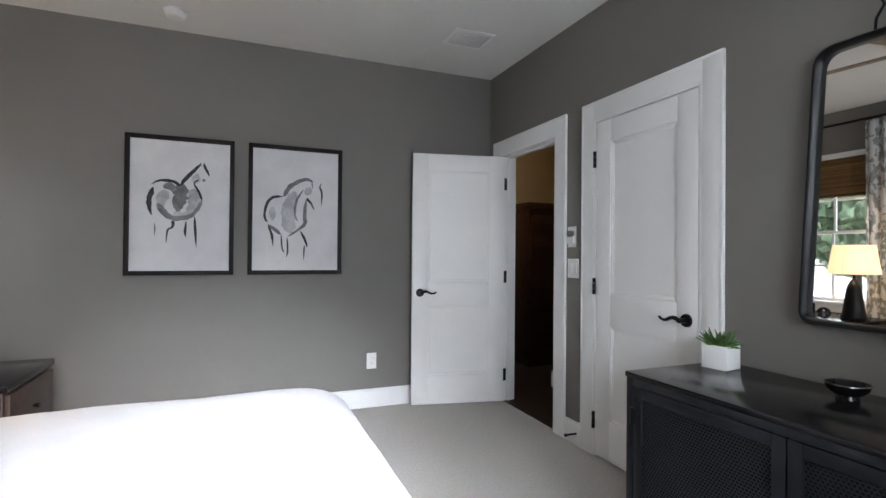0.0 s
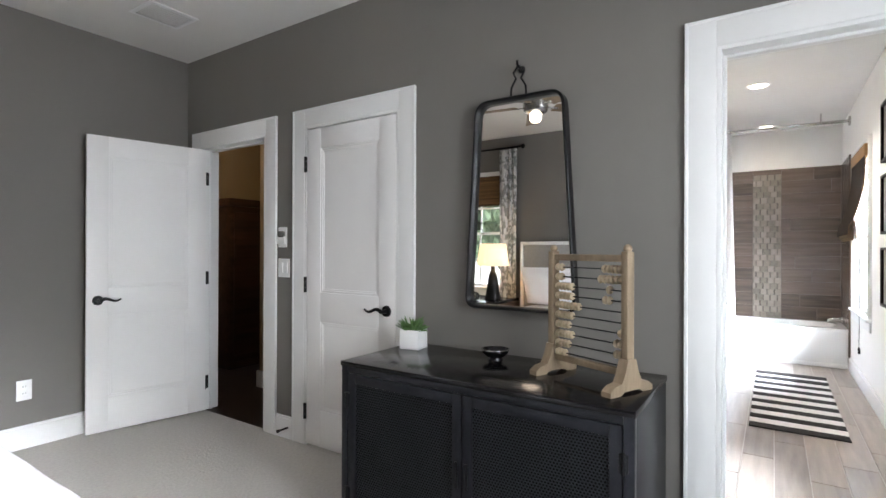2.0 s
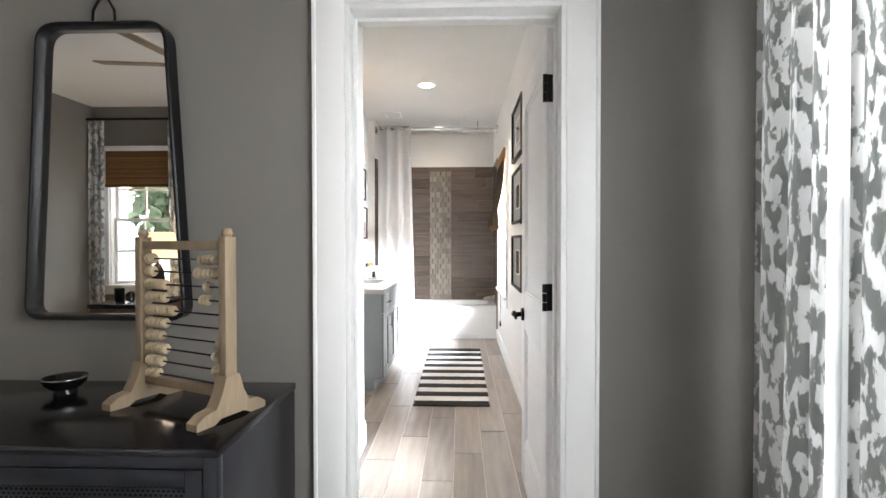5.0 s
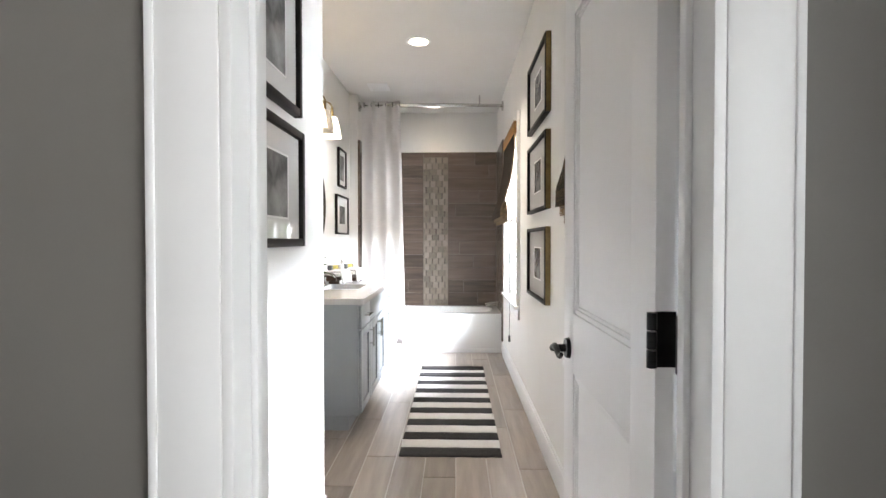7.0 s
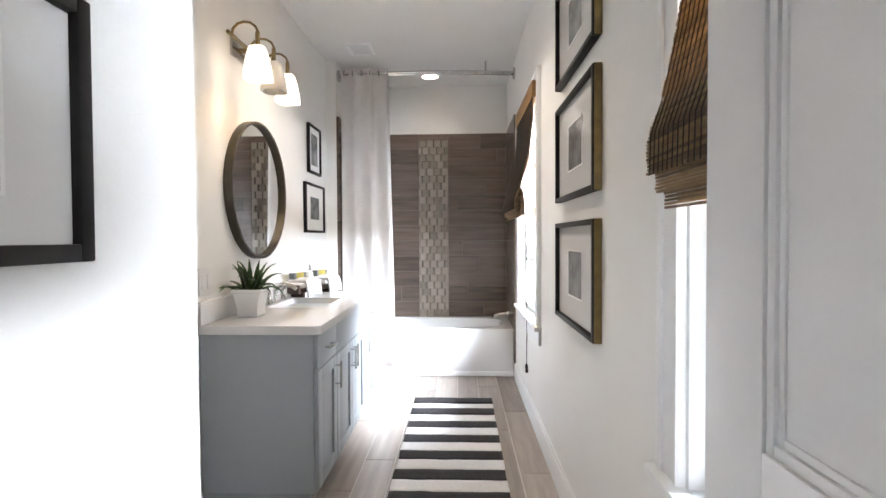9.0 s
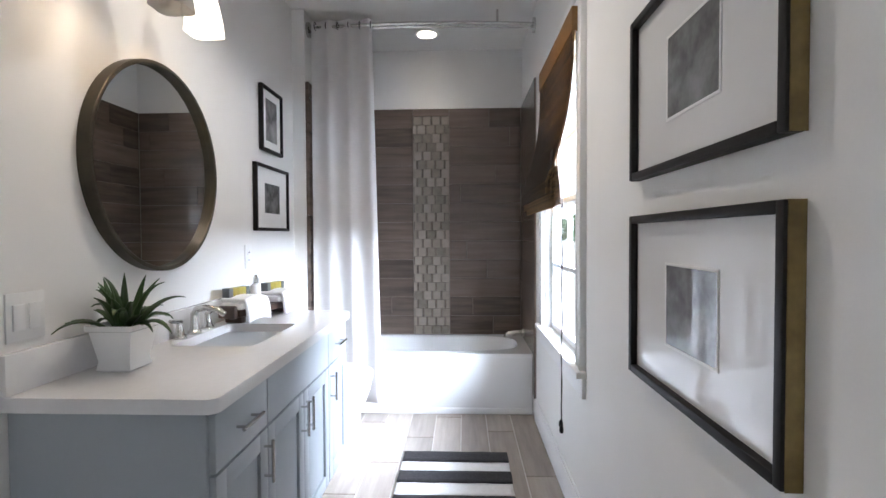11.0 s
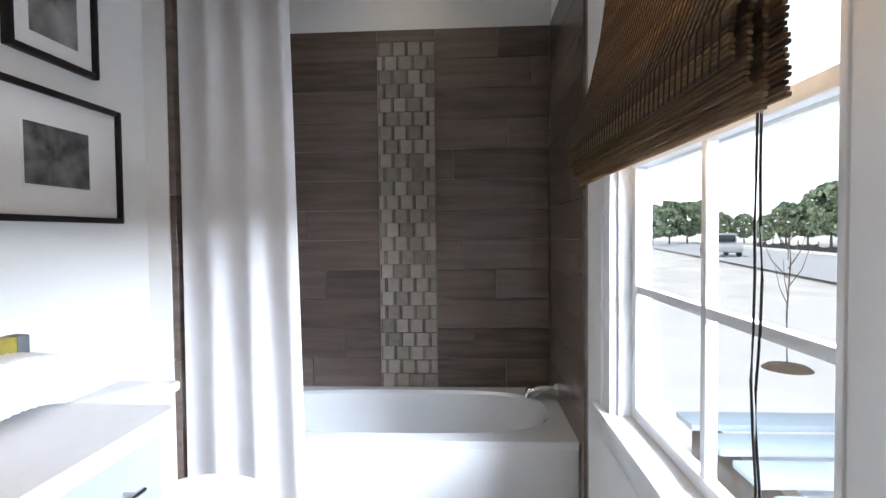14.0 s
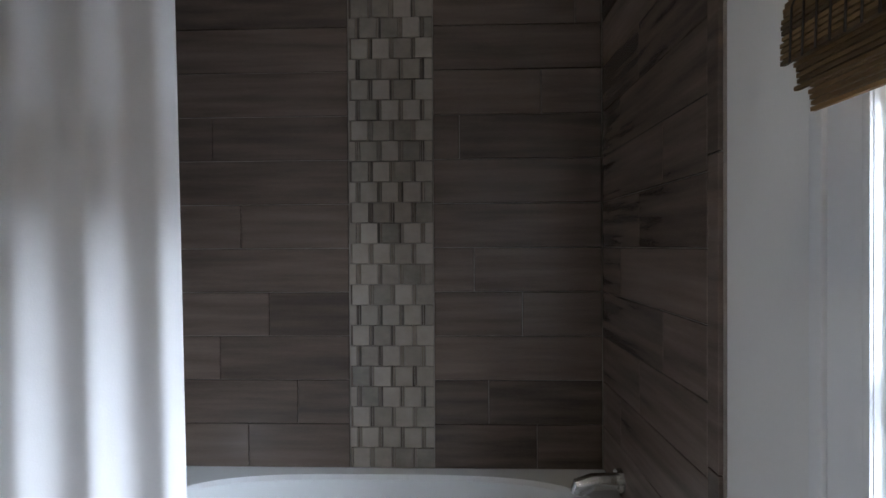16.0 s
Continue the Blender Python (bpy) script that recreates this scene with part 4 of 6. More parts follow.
def metal_cabinet():
    x0, x1, y0, y1, zt = 1.285, 1.832, 0.315, 1.585, 0.752
    c = thing("metal_cabinet", pose(x0, y0, 0), "dark gunmetal sideboard with two perforated doors", "cabinet")
    part("top", boxes((x0 - 0.004, x1, y0 - 0.004, y1 + 0.004, zt - 0.022, zt), bevel=0.003), M_CABTOP, c, "polished dark steel top")
    part("side_panel", boxes((x0 + 0.03, x1, y0, y0 + 0.02, 0.04, zt - 0.022), bevel=0.002), M_CAB, c)
    part("side_panel", boxes((x0 + 0.03, x1, y1 - 0.02, y1, 0.04, zt - 0.022), bevel=0.002), M_CAB, c)
    part("back_panel", boxes((x1 - 0.01, x1 - 0.002, y0 + 0.02, y1 - 0.02, 0.04, zt - 0.022)), M_CAB, c)
    part("bottom_panel", boxes((x0 + 0.03, x1 - 0.01, y0 + 0.02, y1 - 0.02, 0.06, 0.08)), M_CAB, c)
    for r in ((x0, x0 + 0.03, y0, y0 + 0.035, 0.0, zt - 0.022), (x0, x0 + 0.03, y1 - 0.035, y1, 0.0, zt - 0.022), (x0, x0 + 0.03, y0 + 0.035, y1 - 0.035, zt - 0.05, zt - 0.022), (x0, x0 + 0.03, y0 + 0.035, y1 - 0.035, 0.04, 0.075)):
        part("front_rail", boxes(r, bevel=0.003), M_CAB, c, "worn steel angle frame")
    for r in ((x1 - 0.04, y0), (x1 - 0.04, y1 - 0.035)):
        part("foot", boxes((r[0], r[0] + 0.035, r[1], r[1] + 0.035, 0, 0.06)), M_CAB, c)
    ym = (y0 + y1) / 2
    for a, b, edge in ((y0 + 0.038, ym - 0.002, -1), (ym + 0.002, y1 - 0.038, 1)):
        z0, z1, fw = 0.079, zt - 0.054, 0.042
        d = part("cabinet_door", boxes((x0 + 0.002, x0 + 0.024, a, a + fw, z0, z1), (x0 + 0.002, x0 + 0.024, b - fw, b, z0, z1), (x0 + 0.002, x0 + 0.024, a + fw, b - fw, z1 - fw, z1), (x0 + 0.002, x0 + 0.024, a + fw, b - fw, z0, z0 + fw), bevel=0.002), M_CAB, c)
        part("mesh_panel", boxes((x0 + 0.012, x0 + 0.016, a + fw, b - fw, z0 + fw, z1 - fw)), M_PERF, d, "perforated steel door panel")
        hy = a - 0.004 if edge < 0 else b + 0.004
        for hz in (0.16, 0.58):
            hb = tube(bmesh.new(), (x0 - 0.002, hy, hz - 0.035), (x0 - 0.002, hy, hz + 0.035), 0.007)
            box(hb, x0 - 0.002, x0 + 0.003, hy - 0.016, hy + 0.016, hz - 0.03, hz + 0.03, 0.001)
            part("hinge", hb, M_BLACKMETAL, d)
        ly = b - 0.02 if edge < 0 else a + 0.02
        part("pull", boxes((x0 - 0.012, x0 + 0.002, ly - 0.006, ly + 0.006, 0.34, 0.44), bevel=0.003), M_BLACKMETAL, d, "small dark pull")


metal_cabinet()


def leaf_blade(bm, base, direction, length, width, droop, segs=7, thick=0.0):
    """A pointed folded leaf."""
    base, d = Vector(base), Vector(direction).normalized()
    side = d.cross(Vector((0, 0, 1))).normalized()
    p, rows = base.copy(), []
    for i in range(segs + 1):
        s = i / segs
        w = width * (math.sin(min(1, s * 1.9 + 0.25) * math.pi / 2)) * (1 - s ** 2.2) * 0.5 + 0.0004
        up = side.cross(d)
        rows.append((bm.verts.new(p - side * w + up * w * 0.5), bm.verts.new(p), bm.verts.new(p + side * w + up * w * 0.5)))
        p = p + d * (length / segs)
        d = (d + Vector((0, 0, -droop * (0.4 + s)))).normalized()
    for u, v in zip(rows, rows[1:]):
        for k in (0, 1):
            bm.faces.new((u[k], u[k + 1], v[k + 1], v[k]))


def succulent():
    c = Vector((1.70, 1.49, 0.752))
    t = thing("potted_succulent", pose(*c), "small green succulent in a square white pot", "potted plant")
    m = Matrix.Translation(c) @ pose(0, 0, 0, 0, 0, 8)
    w, h = 0.052, 0.098
    bm = boxes((-w, w, -w, -w + 0.006, 0, h), (-w, w, w - 0.006, w, 0, h), (-w, -w + 0.006, -w + 0.006, w - 0.006, 0, h), (w - 0.006, w, -w + 0.006, w - 0.006, 0, h), (-w, w, -w, w, 0, 0.006), m=m, bevel=0.0012)
    part("pot", bm, M_POT, t, "square white ceramic pot")
    part("soil", boxes((-w + 0.006, w - 0.006, -w + 0.006, w - 0.006, h - 0.02, h - 0.008), m=m), M_SOIL, t)
    rng = random.Random(4)
    bm = bmesh.new()
    for i in range(54):
        a, r = rng.uniform(0, 6.283), rng.uniform(0, 0.038)
        el = rng.uniform(0.3, 1.3)
        leaf_blade(bm, c + Vector((r * math.cos(a), r * math.sin(a), h - 0.012)), (math.cos(a) * math.cos(el), math.sin(a) * math.cos(el), math.sin(el)), rng.uniform(0.05, 0.085), rng.uniform(0.014, 0.022), rng.uniform(-0.05, 0.12))
    solid(part("leaves", bm, M_LEAF, t, "fleshy pointed green leaves"), 0.003)


succulent()

bw = thing("bowl", pose(1.70, 1.02, 0.752), "shallow dark metal bowl on the sideboard", "bowl")
part("dish", lathe(bmesh.new(), [(0.030, 0.012), (0.055, 0.018), (0.078, 0.036), (0.086, 0.058), (0.082, 0.058), (0.073, 0.040), (0.05, 0.025), (0.005, 0.020)], (1.70, 1.02, 0.752), 40, Matrix.Diagonal((0.74, 0.74, 0.85, 1))), M_CABTOP, bw)
part("foot", lathe(bmesh.new(), [(0.034, 0), (0.030, 0.013)], (1.70, 1.02, 0.752)), M_CABTOP, bw)
part("lip", lathe(bmesh.new(), [(0.0875, 0.056), (0.0875, 0.060), (0.081, 0.060), (0.081, 0.056)], (1.70, 1.02, 0.752), 40, pose(0, 0, 0) @ Matrix.Diagonal((0.74, 0.74, 0.85, 1)), True), M_CHROME, bw, "worn bright rim")


def abacus():
    a, b = Vector((1.635, 0.715, 0.752)), Vector((1.49, 0.385, 0.752))
    u = (b - a).normalized()
    n = Vector((u.y, -u.x, 0))
    L = (b - a).length
    m = Matrix(((u.x, n.x, 0, a.x), (u.y, n.y, 0, a.y), (0, 0, 1, a.z), (0, 0, 0, 1)))
    t = thing("abacus", m, "weathered wooden abacus with beads on dark wires", "abacus")

    def wrap(bm):
        bmesh.ops.transform(bm, matrix=m, verts=bm.verts)
        return bm
    for x in (0.0, L):
        part("post", wrap(boxes((x - 0.014, x + 0.014, -0.019, 0.019, 0.05, 0.50), bevel=0.003)), M_WOOD, t)
        part("finial", wrap(lathe(bmesh.new(), [(0.012, 0.50), (0.016, 0.508), (0.013, 0.52), (0.004, 0.526)], (x, 0, 0), 16)), M_WOOD, t)
        bm = bmesh.new()
        prof = [(-0.115, 0), (-0.115, 0.018), (-0.09, 0.034), (-0.055, 0.040), (-0.036, 0.075), (-0.022, 0.12), (0.022, 0.12), (0.036, 0.075), (0.055, 0.040), (0.09, 0.034), (0.115, 0.018), (0.115, 0), (0.06, 0), (0.04, 0.012), (-0.04, 0.012), (-0.06, 0)]
        f0 = [bm.verts.new((x - 0.02, p, q)) for p, q in prof]
        f1 = [bm.verts.new((x + 0.02, p, q)) for p, q in prof]
        bm.faces.new(f0)
        bm.faces.new(f1[::-1])
        for i in range(len(prof)):
            j = (i + 1) % len(prof)
            bm.faces.new((f0[i], f0[j], f1[j], f1[i]))
        part("foot", wrap(bm), M_WOOD, t, "carved wooden foot")
    part("rail", wrap(boxes((0.014, L - 0.014, -0.012, 0.012, 0.462, 0.488), bevel=0.003)), M_WOOD, t)
    part("rail", wrap(boxes((0.014, L - 0.014, -0.012, 0.012, 0.055, 0.08), bevel=0.003)), M_WOOD, t)
    bead = lathe(bmesh.new(), [(0.006, -0.0085), (0.013, -0.007), (0.0165, 0), (0.013, 0.007), (0.006, 0.0085)], (0, 0, 0), 12, pose(0, 0, 0, 0, 90, 0))
    bead_mesh = mesh_of("bead", bead, M_BEAD)
    left = [2, 2, 5, 5, 7, 5, 4, 5, 4, 3]
    for i in range(10):
        z = 0.435 - i * 0.0385
        part("wire", wrap(tube(bmesh.new(), (0.0, 0, z), (L, 0, z), 0.0025, None, 8)), M_BLACKMETAL, t)
        right = (5, 6, 1, 2, 0, 0, 1, 2, 2, 0)[i]
        for k in range(left[i] + right):
            x = 0.028 + k * 0.0178 if k < left[i] else L - 0.028 - (k - left[i]) * 0.0178 - (0.05 if i in (2, 3) else 0)
            ob = new("bead", bead_mesh)
            ob.parent = t
            ob.matrix_basis = pose(x, 0, z)


abacus()


def wall_mirror():
    t = thing("wall_mirror", pose(EX, 0.96, 1.0), "tall tapered mirror in a black metal frame on a hook", "mirror")

    def outline(k):
        pts = []
        corners = [(1.245 - k, 0.968 + k, 0.06), (0.675 + k, 0.968 + k, 0.06), (0.735 + k * 0.9, 1.985 - k, 0.075), (1.190 - k * 0.9, 1.985 - k, 0.075)]
        n = len(corners)
        for i, (y, z, r) in enumerate(corners):
            p, q, o = Vector((y, z)), Vector(corners[i - 1][:2]), Vector(corners[(i + 1) % n][:2])
            r = max(0.01, r - k)
            a, c = p + (q - p).normalized() * r, p + (o - p).normalized() * r
            for s in range(9):
                w = s / 8
                pts.append((1 - w) ** 2 * a + 2 * w * (1 - w) * p + w * w * c)
        return pts
    bm = bmesh.new()
    loops = []
    for k, x in ((0, EX - 0.002), (0, EX - 0.052), (0.004, EX - 0.056), (0.012, EX - 0.056), (0.016, EX - 0.050), (0.016, EX - 0.002)):
        loops.append([bm.verts.new((x, p.x, p.y)) for p in outline(k)])
    n = len(loops[0])
    for a, b in zip(loops, loops[1:] + loops[:1]):
        for i in range(n):
            bm.faces.new((a[i], a[(i + 1) % n], b[(i + 1) % n], b[i]))
    part("mirror_frame", bm, M_BLACKMETAL, t, "black metal tray frame")
    bm = bmesh.new()
    o = outline(0.0165)
    f0 = [bm.verts.new((EX - 0.020, p.x, p.y)) for p in o]
    f1 = [bm.verts.new((EX - 0.014, p.x, p.y)) for p in o]
    bm.faces.new(f0)
    bm.faces.new(f1[::-1])
    for i in range(n):
        bm.faces.new((f0[i], f0[(i + 1) % n], f1[(i + 1) % n], f1[i]))
    part("mirror_glass", bm, M_MIRROR, t, "silvered mirror glass")
    bm = bmesh.new()
    chain(bm, [(EX - 0.03, 0.925, 1.98), (EX - 0.03, 0.928, 2.03), (EX - 0.03, 0.952, 2.07), (EX - 0.03, 0.935, 2.10), (EX - 0.03, 0.962, 2.13)], 0.005)
    chain(bm, [(EX - 0.03, 1.005, 1.98), (EX - 0.03, 1.002, 2.03), (EX - 0.03, 0.978, 2.07), (EX - 0.03, 0.992, 2.10), (EX - 0.03, 0.962, 2.135)], 0.005)
    part("hanger", bm, M_BLACKMETAL, t, "bent iron hanger")
    bm = tube(bmesh.new(), (EX, 0.962, 2.12), (EX - 0.045, 0.962, 2.125), 0.007)
    chain(bm, [(EX - 0.04, 0.962, 2.125), (EX - 0.05, 0.962, 2.13), (EX - 0.052, 0.962, 2.148)], 0.006)
    tube(bm, (EX, 0.962, 2.12), (EX - 0.006, 0.962, 2.12), 0.018, 0.015, 16)
    part("hook", bm, M_BLACKMETAL, t, "iron wall hook")


wall_mirror()


# bedroom curtains and rods
def curtain_panel(a0, a1, at, z0, z1, folds, axis, label, group):
    t = part("curtain", wavy_sheet(a0, a1, at, z0, z1, folds, 0.04, 0.0, axis), M_CURTAIN, None, label, "curtain", group=group)
    solid(t, 0.002)
    return t


GL = "grey curtain with large white brush pattern hanging from a dark rod"
curtain_panel(1.02, 1.36, SY + 0.12, 0.02, 2.56, 3, "x", GL, "south curtains")
curtain_panel(1.40, 1.72, SY + 0.13, 0.02, 2.56, 3, "x", GL, "south curtains")
curtain_panel(-1.50, -0.95, SY + 0.12, 0.02, 2.56, 4, "x", GL, "south curtains")
curtain_panel(2.70, 2.95, WX + 0.10, 0.02, 2.56, 3, "y", GL, "west curtains")
curtain_panel(3.66, 3.84, WX + 0.10, 0.02, 2.56, 2, "y", GL, "west curtains")
for a, b, cap in (((-1.55, SY + 0.12, 2.58), (1.74, SY + 0.12, 2.58), 0), ((WX + 0.10, 2.62, 2.58), (WX + 0.10, 3.86, 2.58), 0)):
    rod = thing("curtain_rod", pose(*a), "dark metal curtain rod near the ceiling", "curtain rod")
    part("rod", tube(bmesh.new(), a, b, 0.013), M_BLACKMETAL, rod)
    part("finial", lathe(bmesh.new(), [(0.012, -0.03), (0.028, -0.01), (0.028, 0.01), (0.012, 0.03)], a), M_BLACKMETAL, rod)
    for w in (0.1, 0.9):
        p = Vector(a).lerp(Vector(b), w)
        e = Vector((p.x, SY, p.z)) if a[1] < 0 else Vector((WX, p.y, p.z))
        part("bracket", tube(bmesh.new(), p, e, 0.007), M_BLACKMETAL, rod)


def ceiling_fan():
    c = Vector((0.05, 1.64, H))
    t = thing("ceiling_fan", pose(*c), "ceiling fan with pale blades and a lit glass bowl", "ceiling fan")
    part("canopy", lathe(bmesh.new(), [(0.03, -0.07), (0.07, -0.01), (0.07, 0)], c), M_CHROME, t)
    part("downrod", tube(bmesh.new(), c + Vector((0, 0, -0.2)), c + Vector((0, 0, -0.05)), 0.012), M_CHROME, t)
    part("motor", lathe(bmesh.new(), [(0.06, -0.33), (0.10, -0.31), (0.11, -0.24), (0.08, -0.20), (0.02, -0.19)], c), M_CHROME, t)
    part("light_bowl", lathe(bmesh.new(), [(0.005, -0.405), (0.035, -0.40), (0.05, -0.375), (0.05, -0.325)], c), M_SHADE, t, "lit frosted glass bowl")
    for k in range(5):
        mm = Matrix.Translation(c + Vector((0, 0, -0.265))) @ pose(0, 0, 0, 0, 0, 72 * k + 10) @ pose(0, 0, 0, 10, 0, 0)
        bl = part("blade", boxes((0.16, 0.62, -0.065, 0.065, -0.004, 0.004), m=mm, bevel=0.003), M_WOOD, t)
        part("blade_iron", boxes((0.08, 0.20, -0.018, 0.018, -0.008, -0.003), m=mm, bevel=0.001), M_CHROME, bl)


ceiling_fan()


# woven shades
def woven_shade(name, x0, x1, yin, ztop, zbot, fold, label, belly=0.07, thr=0.019):
    """Roman shade of reeds: flat upper part bellying out, stacked folds at the foot."""
    t = thing(name, pose((x0 + x1) / 2, yin, ztop), label, "window shade")
    part("headrail", boxes((x0, x1, yin - 0.03, yin + 0.008, ztop - 0.10, ztop), bevel=0.003), M_BAMBOO, t, "woven valance")
    rng = random.Random(7)
    L = ztop - 0.10 - (zbot + fold)

    def prof(v):
        """Depth and height down the shade."""
        return (yin + belly * v ** 2.4, ztop - 0.10 - L * v)
    bm = bmesh.new()
    n = int(L / 0.0062)
    for i in range(n):
        v0 = (i + 0.08) / n
        y0, z0 = prof(v0)
        r = 0.0024 * rng.uniform(0.8, 1.2)
        e = rng.uniform(0, 0.006)
        box(bm, x0 + e, x1 - rng.uniform(0, 0.006), y0 - r, y0 + r, z0 - 0.0056, z0)
    part("reed_cloth", bm, M_BAMBOO, t, "brown woven bamboo reeds", kind="stuff")
    bm = bmesh.new()
    yb = yin + belly
    zz = zbot + fold
    lo = 0
    for k, (dy, zb) in enumerate(((0.030, zbot + fold * 0.30), (0.018, zbot + fold * 0.14), (0.006, zbot), (-0.012, zbot + 0.012))):
        m2 = int((zz - zb) / 0.0066)
        for i in range(m2):
            w = i / m2
            y0 = yb + dy * math.sin(min(1, w * 1.5) * math.pi / 2) - 0.02 + 0.014 * (3 - k) / 3
            z0 = zz - (zz - zb) * w
            e = rng.uniform(0, 0.007)
            box(bm, x0 - 0.004 + e, x1 + 0.004 - e, y0 - 0.0028, y0 + 0.0028, z0 - 0.0046, z0)
    part("folded_hem", bm, M_BAMBOO2, t, "stacked folds of pale and brown reeds", kind="stuff")
    nt_ = int((x1 - x0) / thr)
    for i in range(1, nt_):
        x = x0 + (x1 - x0) * i / nt_
        bm = bmesh.new()
        chain(bm, [(x, prof(v)[0] + 0.004, prof(v)[1]) for v in (0, 0.2, 0.4, 0.6, 0.8, 1.0)] + [(x, yb + 0.027, zz - fold * 0.35), (x, yb + 0.029, zbot + fold * 0.3)], 0.0012, 5)
        part("stitching", bm, M_THREAD, t)
    return t


woven_shade("woven_shade", W2[0] - 0.02, W2[1] - 0.03, RY + 0.034, 2.16, 1.345, 0.17, "brown woven bamboo roman shade half drawn over the window", belly=0.085)
woven_shade("woven_shade", W1[0] - 0.012, 3.02, RY + 0.034, 2.16, 1.27, 0.21, "brown woven bamboo roman shade with stacked folds", belly=0.06)
sw = thing("woven_shade", pose(WX, 3.32, 2.2), "brown woven shade at the bedroom window", "window shade")
bm = bmesh.new()
for i in range(60):
    box(bm, WX + 0.028, WX + 0.033, 2.96, 3.70, 1.87 + i * 0.0062, 1.8757 + i * 0.0062)
part("reed_cloth", bm, M_BAMBOO, sw, kind="stuff")
part("bottom_rail", boxes((WX + 0.026, WX + 0.040, 2.955, 3.705, 1.84, 1.87), bevel=0.003), M_BAMBOO, sw)

# pull cords of the far shade
pc = thing("pull_cord", pose(5.20, RY + 0.05, 1.45), "dark shade pull cords with wooden toggles", "cord")
for k, (dx, zb) in enumerate(((0.0, 0.40), (0.012, 0.42))):
    bm = bmesh.new()
    chain(bm, [(5.17 + dx + 0.004 * math.sin(i * 1.1 + k), RY + 0.062 + 0.002 * math.cos(i * 1.7), 1.50 - (1.50 - zb) * i / 16) for i in range(17)], 0.0018, 6)
    cd = part("cord", bm, M_THREAD, pc)
    part("toggle", lathe(bmesh.new(), [(0.003, 0.03), (0.008, 0.02), (0.010, 0.005), (0.006, -0.005)], (5.17 + dx + 0.006, RY + 0.062, zb - 0.02), 12), M_BLACKMETAL, cd)
part("tassel", wavy_sheet(5.085, 5.14, RY + 0.115, 1.47, 1.58, 2, 0.012), M_THREAD, pc, "gathered dark cord bundle")

# hallway furniture seen past the door
hc = thing("hall_cabinet", pose(3.0, 4.9, 0), "tall dark wooden cabinet standing in the hallway", "cabinet")
part("body", boxes((2.72, 3.5, 4.62, 5.19, 0.08, 1.70), bevel=0.006), M_WALNUT, hc)
part("cornice", boxes((2.69, 3.53, 4.59, 5.19, 1.70, 1.78), bevel=0.01), M_WALNUT, hc)
part("cabinet_door", boxes((2.76, 3.10, 4.60, 4.62, 0.15, 1.64), bevel=0.004), M_WALNUT, hc)
part("plinth", boxes((2.74, 3.5, 4.64, 5.19, 0, 0.08)), M_WALNUT, hc)

# ---- things: bathroom ----
def nearpic(cx, cz, w, h, ab, label):
    picture("framed_photograph", (cx, 0.329, cz), (-1, 0, 0), (0, -1, 0), w, h, 0.026, 0.028, label, M_PHOTO, group="photographs by the door", art_box=ab, art_mat=M_GLAZED)


nearpic(2.545, 1.38, 0.51, 0.385, (-0.115, 0.115, -0.10, 0.09), "black-framed grey photograph in a wide white mount")
nearpic(2.545, 1.85, 0.46, 0.46, (-0.10, 0.11, -0.13, 0.13), "black-framed tall grey photograph in a white mount")
for cz in (1.072, 1.587, 2.10):
    picture("framed_print", (4.072, RY - 0.0 + 0.001, cz), (1, 0, 0), (0, 1, 0), 0.657, 0.42, 0.020, 0.032, "dark and gilt framed small print in a wide white mount", M_GLAZEDP, art_mat=M_GLAZED, side_mat=M_BRASSFRAME, group="prints between the windows", art_box=(-0.115, 0.115, -0.09, 0.09))
picture("framed_photograph", (5.922, LY - 0.001, 1.904), (-1, 0, 0), (0, -1, 0), 0.315, 0.37, 0.018, 0.025, "black-framed street photograph in a white mount", M_PHOTO, group="photographs above the vanity", art_box=(-0.085, 0.085, -0.12, 0.12))
picture("framed_photograph", (5.922, LY - 0.001, 1.452), (-1, 0, 0), (0, -1, 0), 0.50, 0.375, 0.018, 0.025, "black-framed photograph of a patterned path in a white mount", M_PHOTO2, group="photographs above the vanity", art_box=(-0.115, 0.115, -0.085, 0.085))


def round_mirror():
    c = Vector((4.825, LY, 1.487))
    t = thing("round_mirror", pose(*c), "round mirror in a deep dark bronze frame", "mirror")
    mm = pose(0, 0, 0, 90, 0, 0)
    part("mirror_frame", lathe(bmesh.new(), [(0.363, 0.0), (0.378, 0.0), (0.378, 0.040), (0.375, 0.043), (0.366, 0.043), (0.363, 0.040)], c, 72, mm, True), M_BRONZE, t, "dark bronze hoop")
    part("backing_board", lathe(bmesh.new(), [(0.363, 0.002), (0.363, 0.012)], c, 72, mm), M_WALNUT, t)
    part("mirror_glass", lathe(bmesh.new(), [(0.3625, 0.013), (0.3625, 0.018)], c, 72, mm), M_MIRROR, t, "silvered mirror glass")


round_mirror()


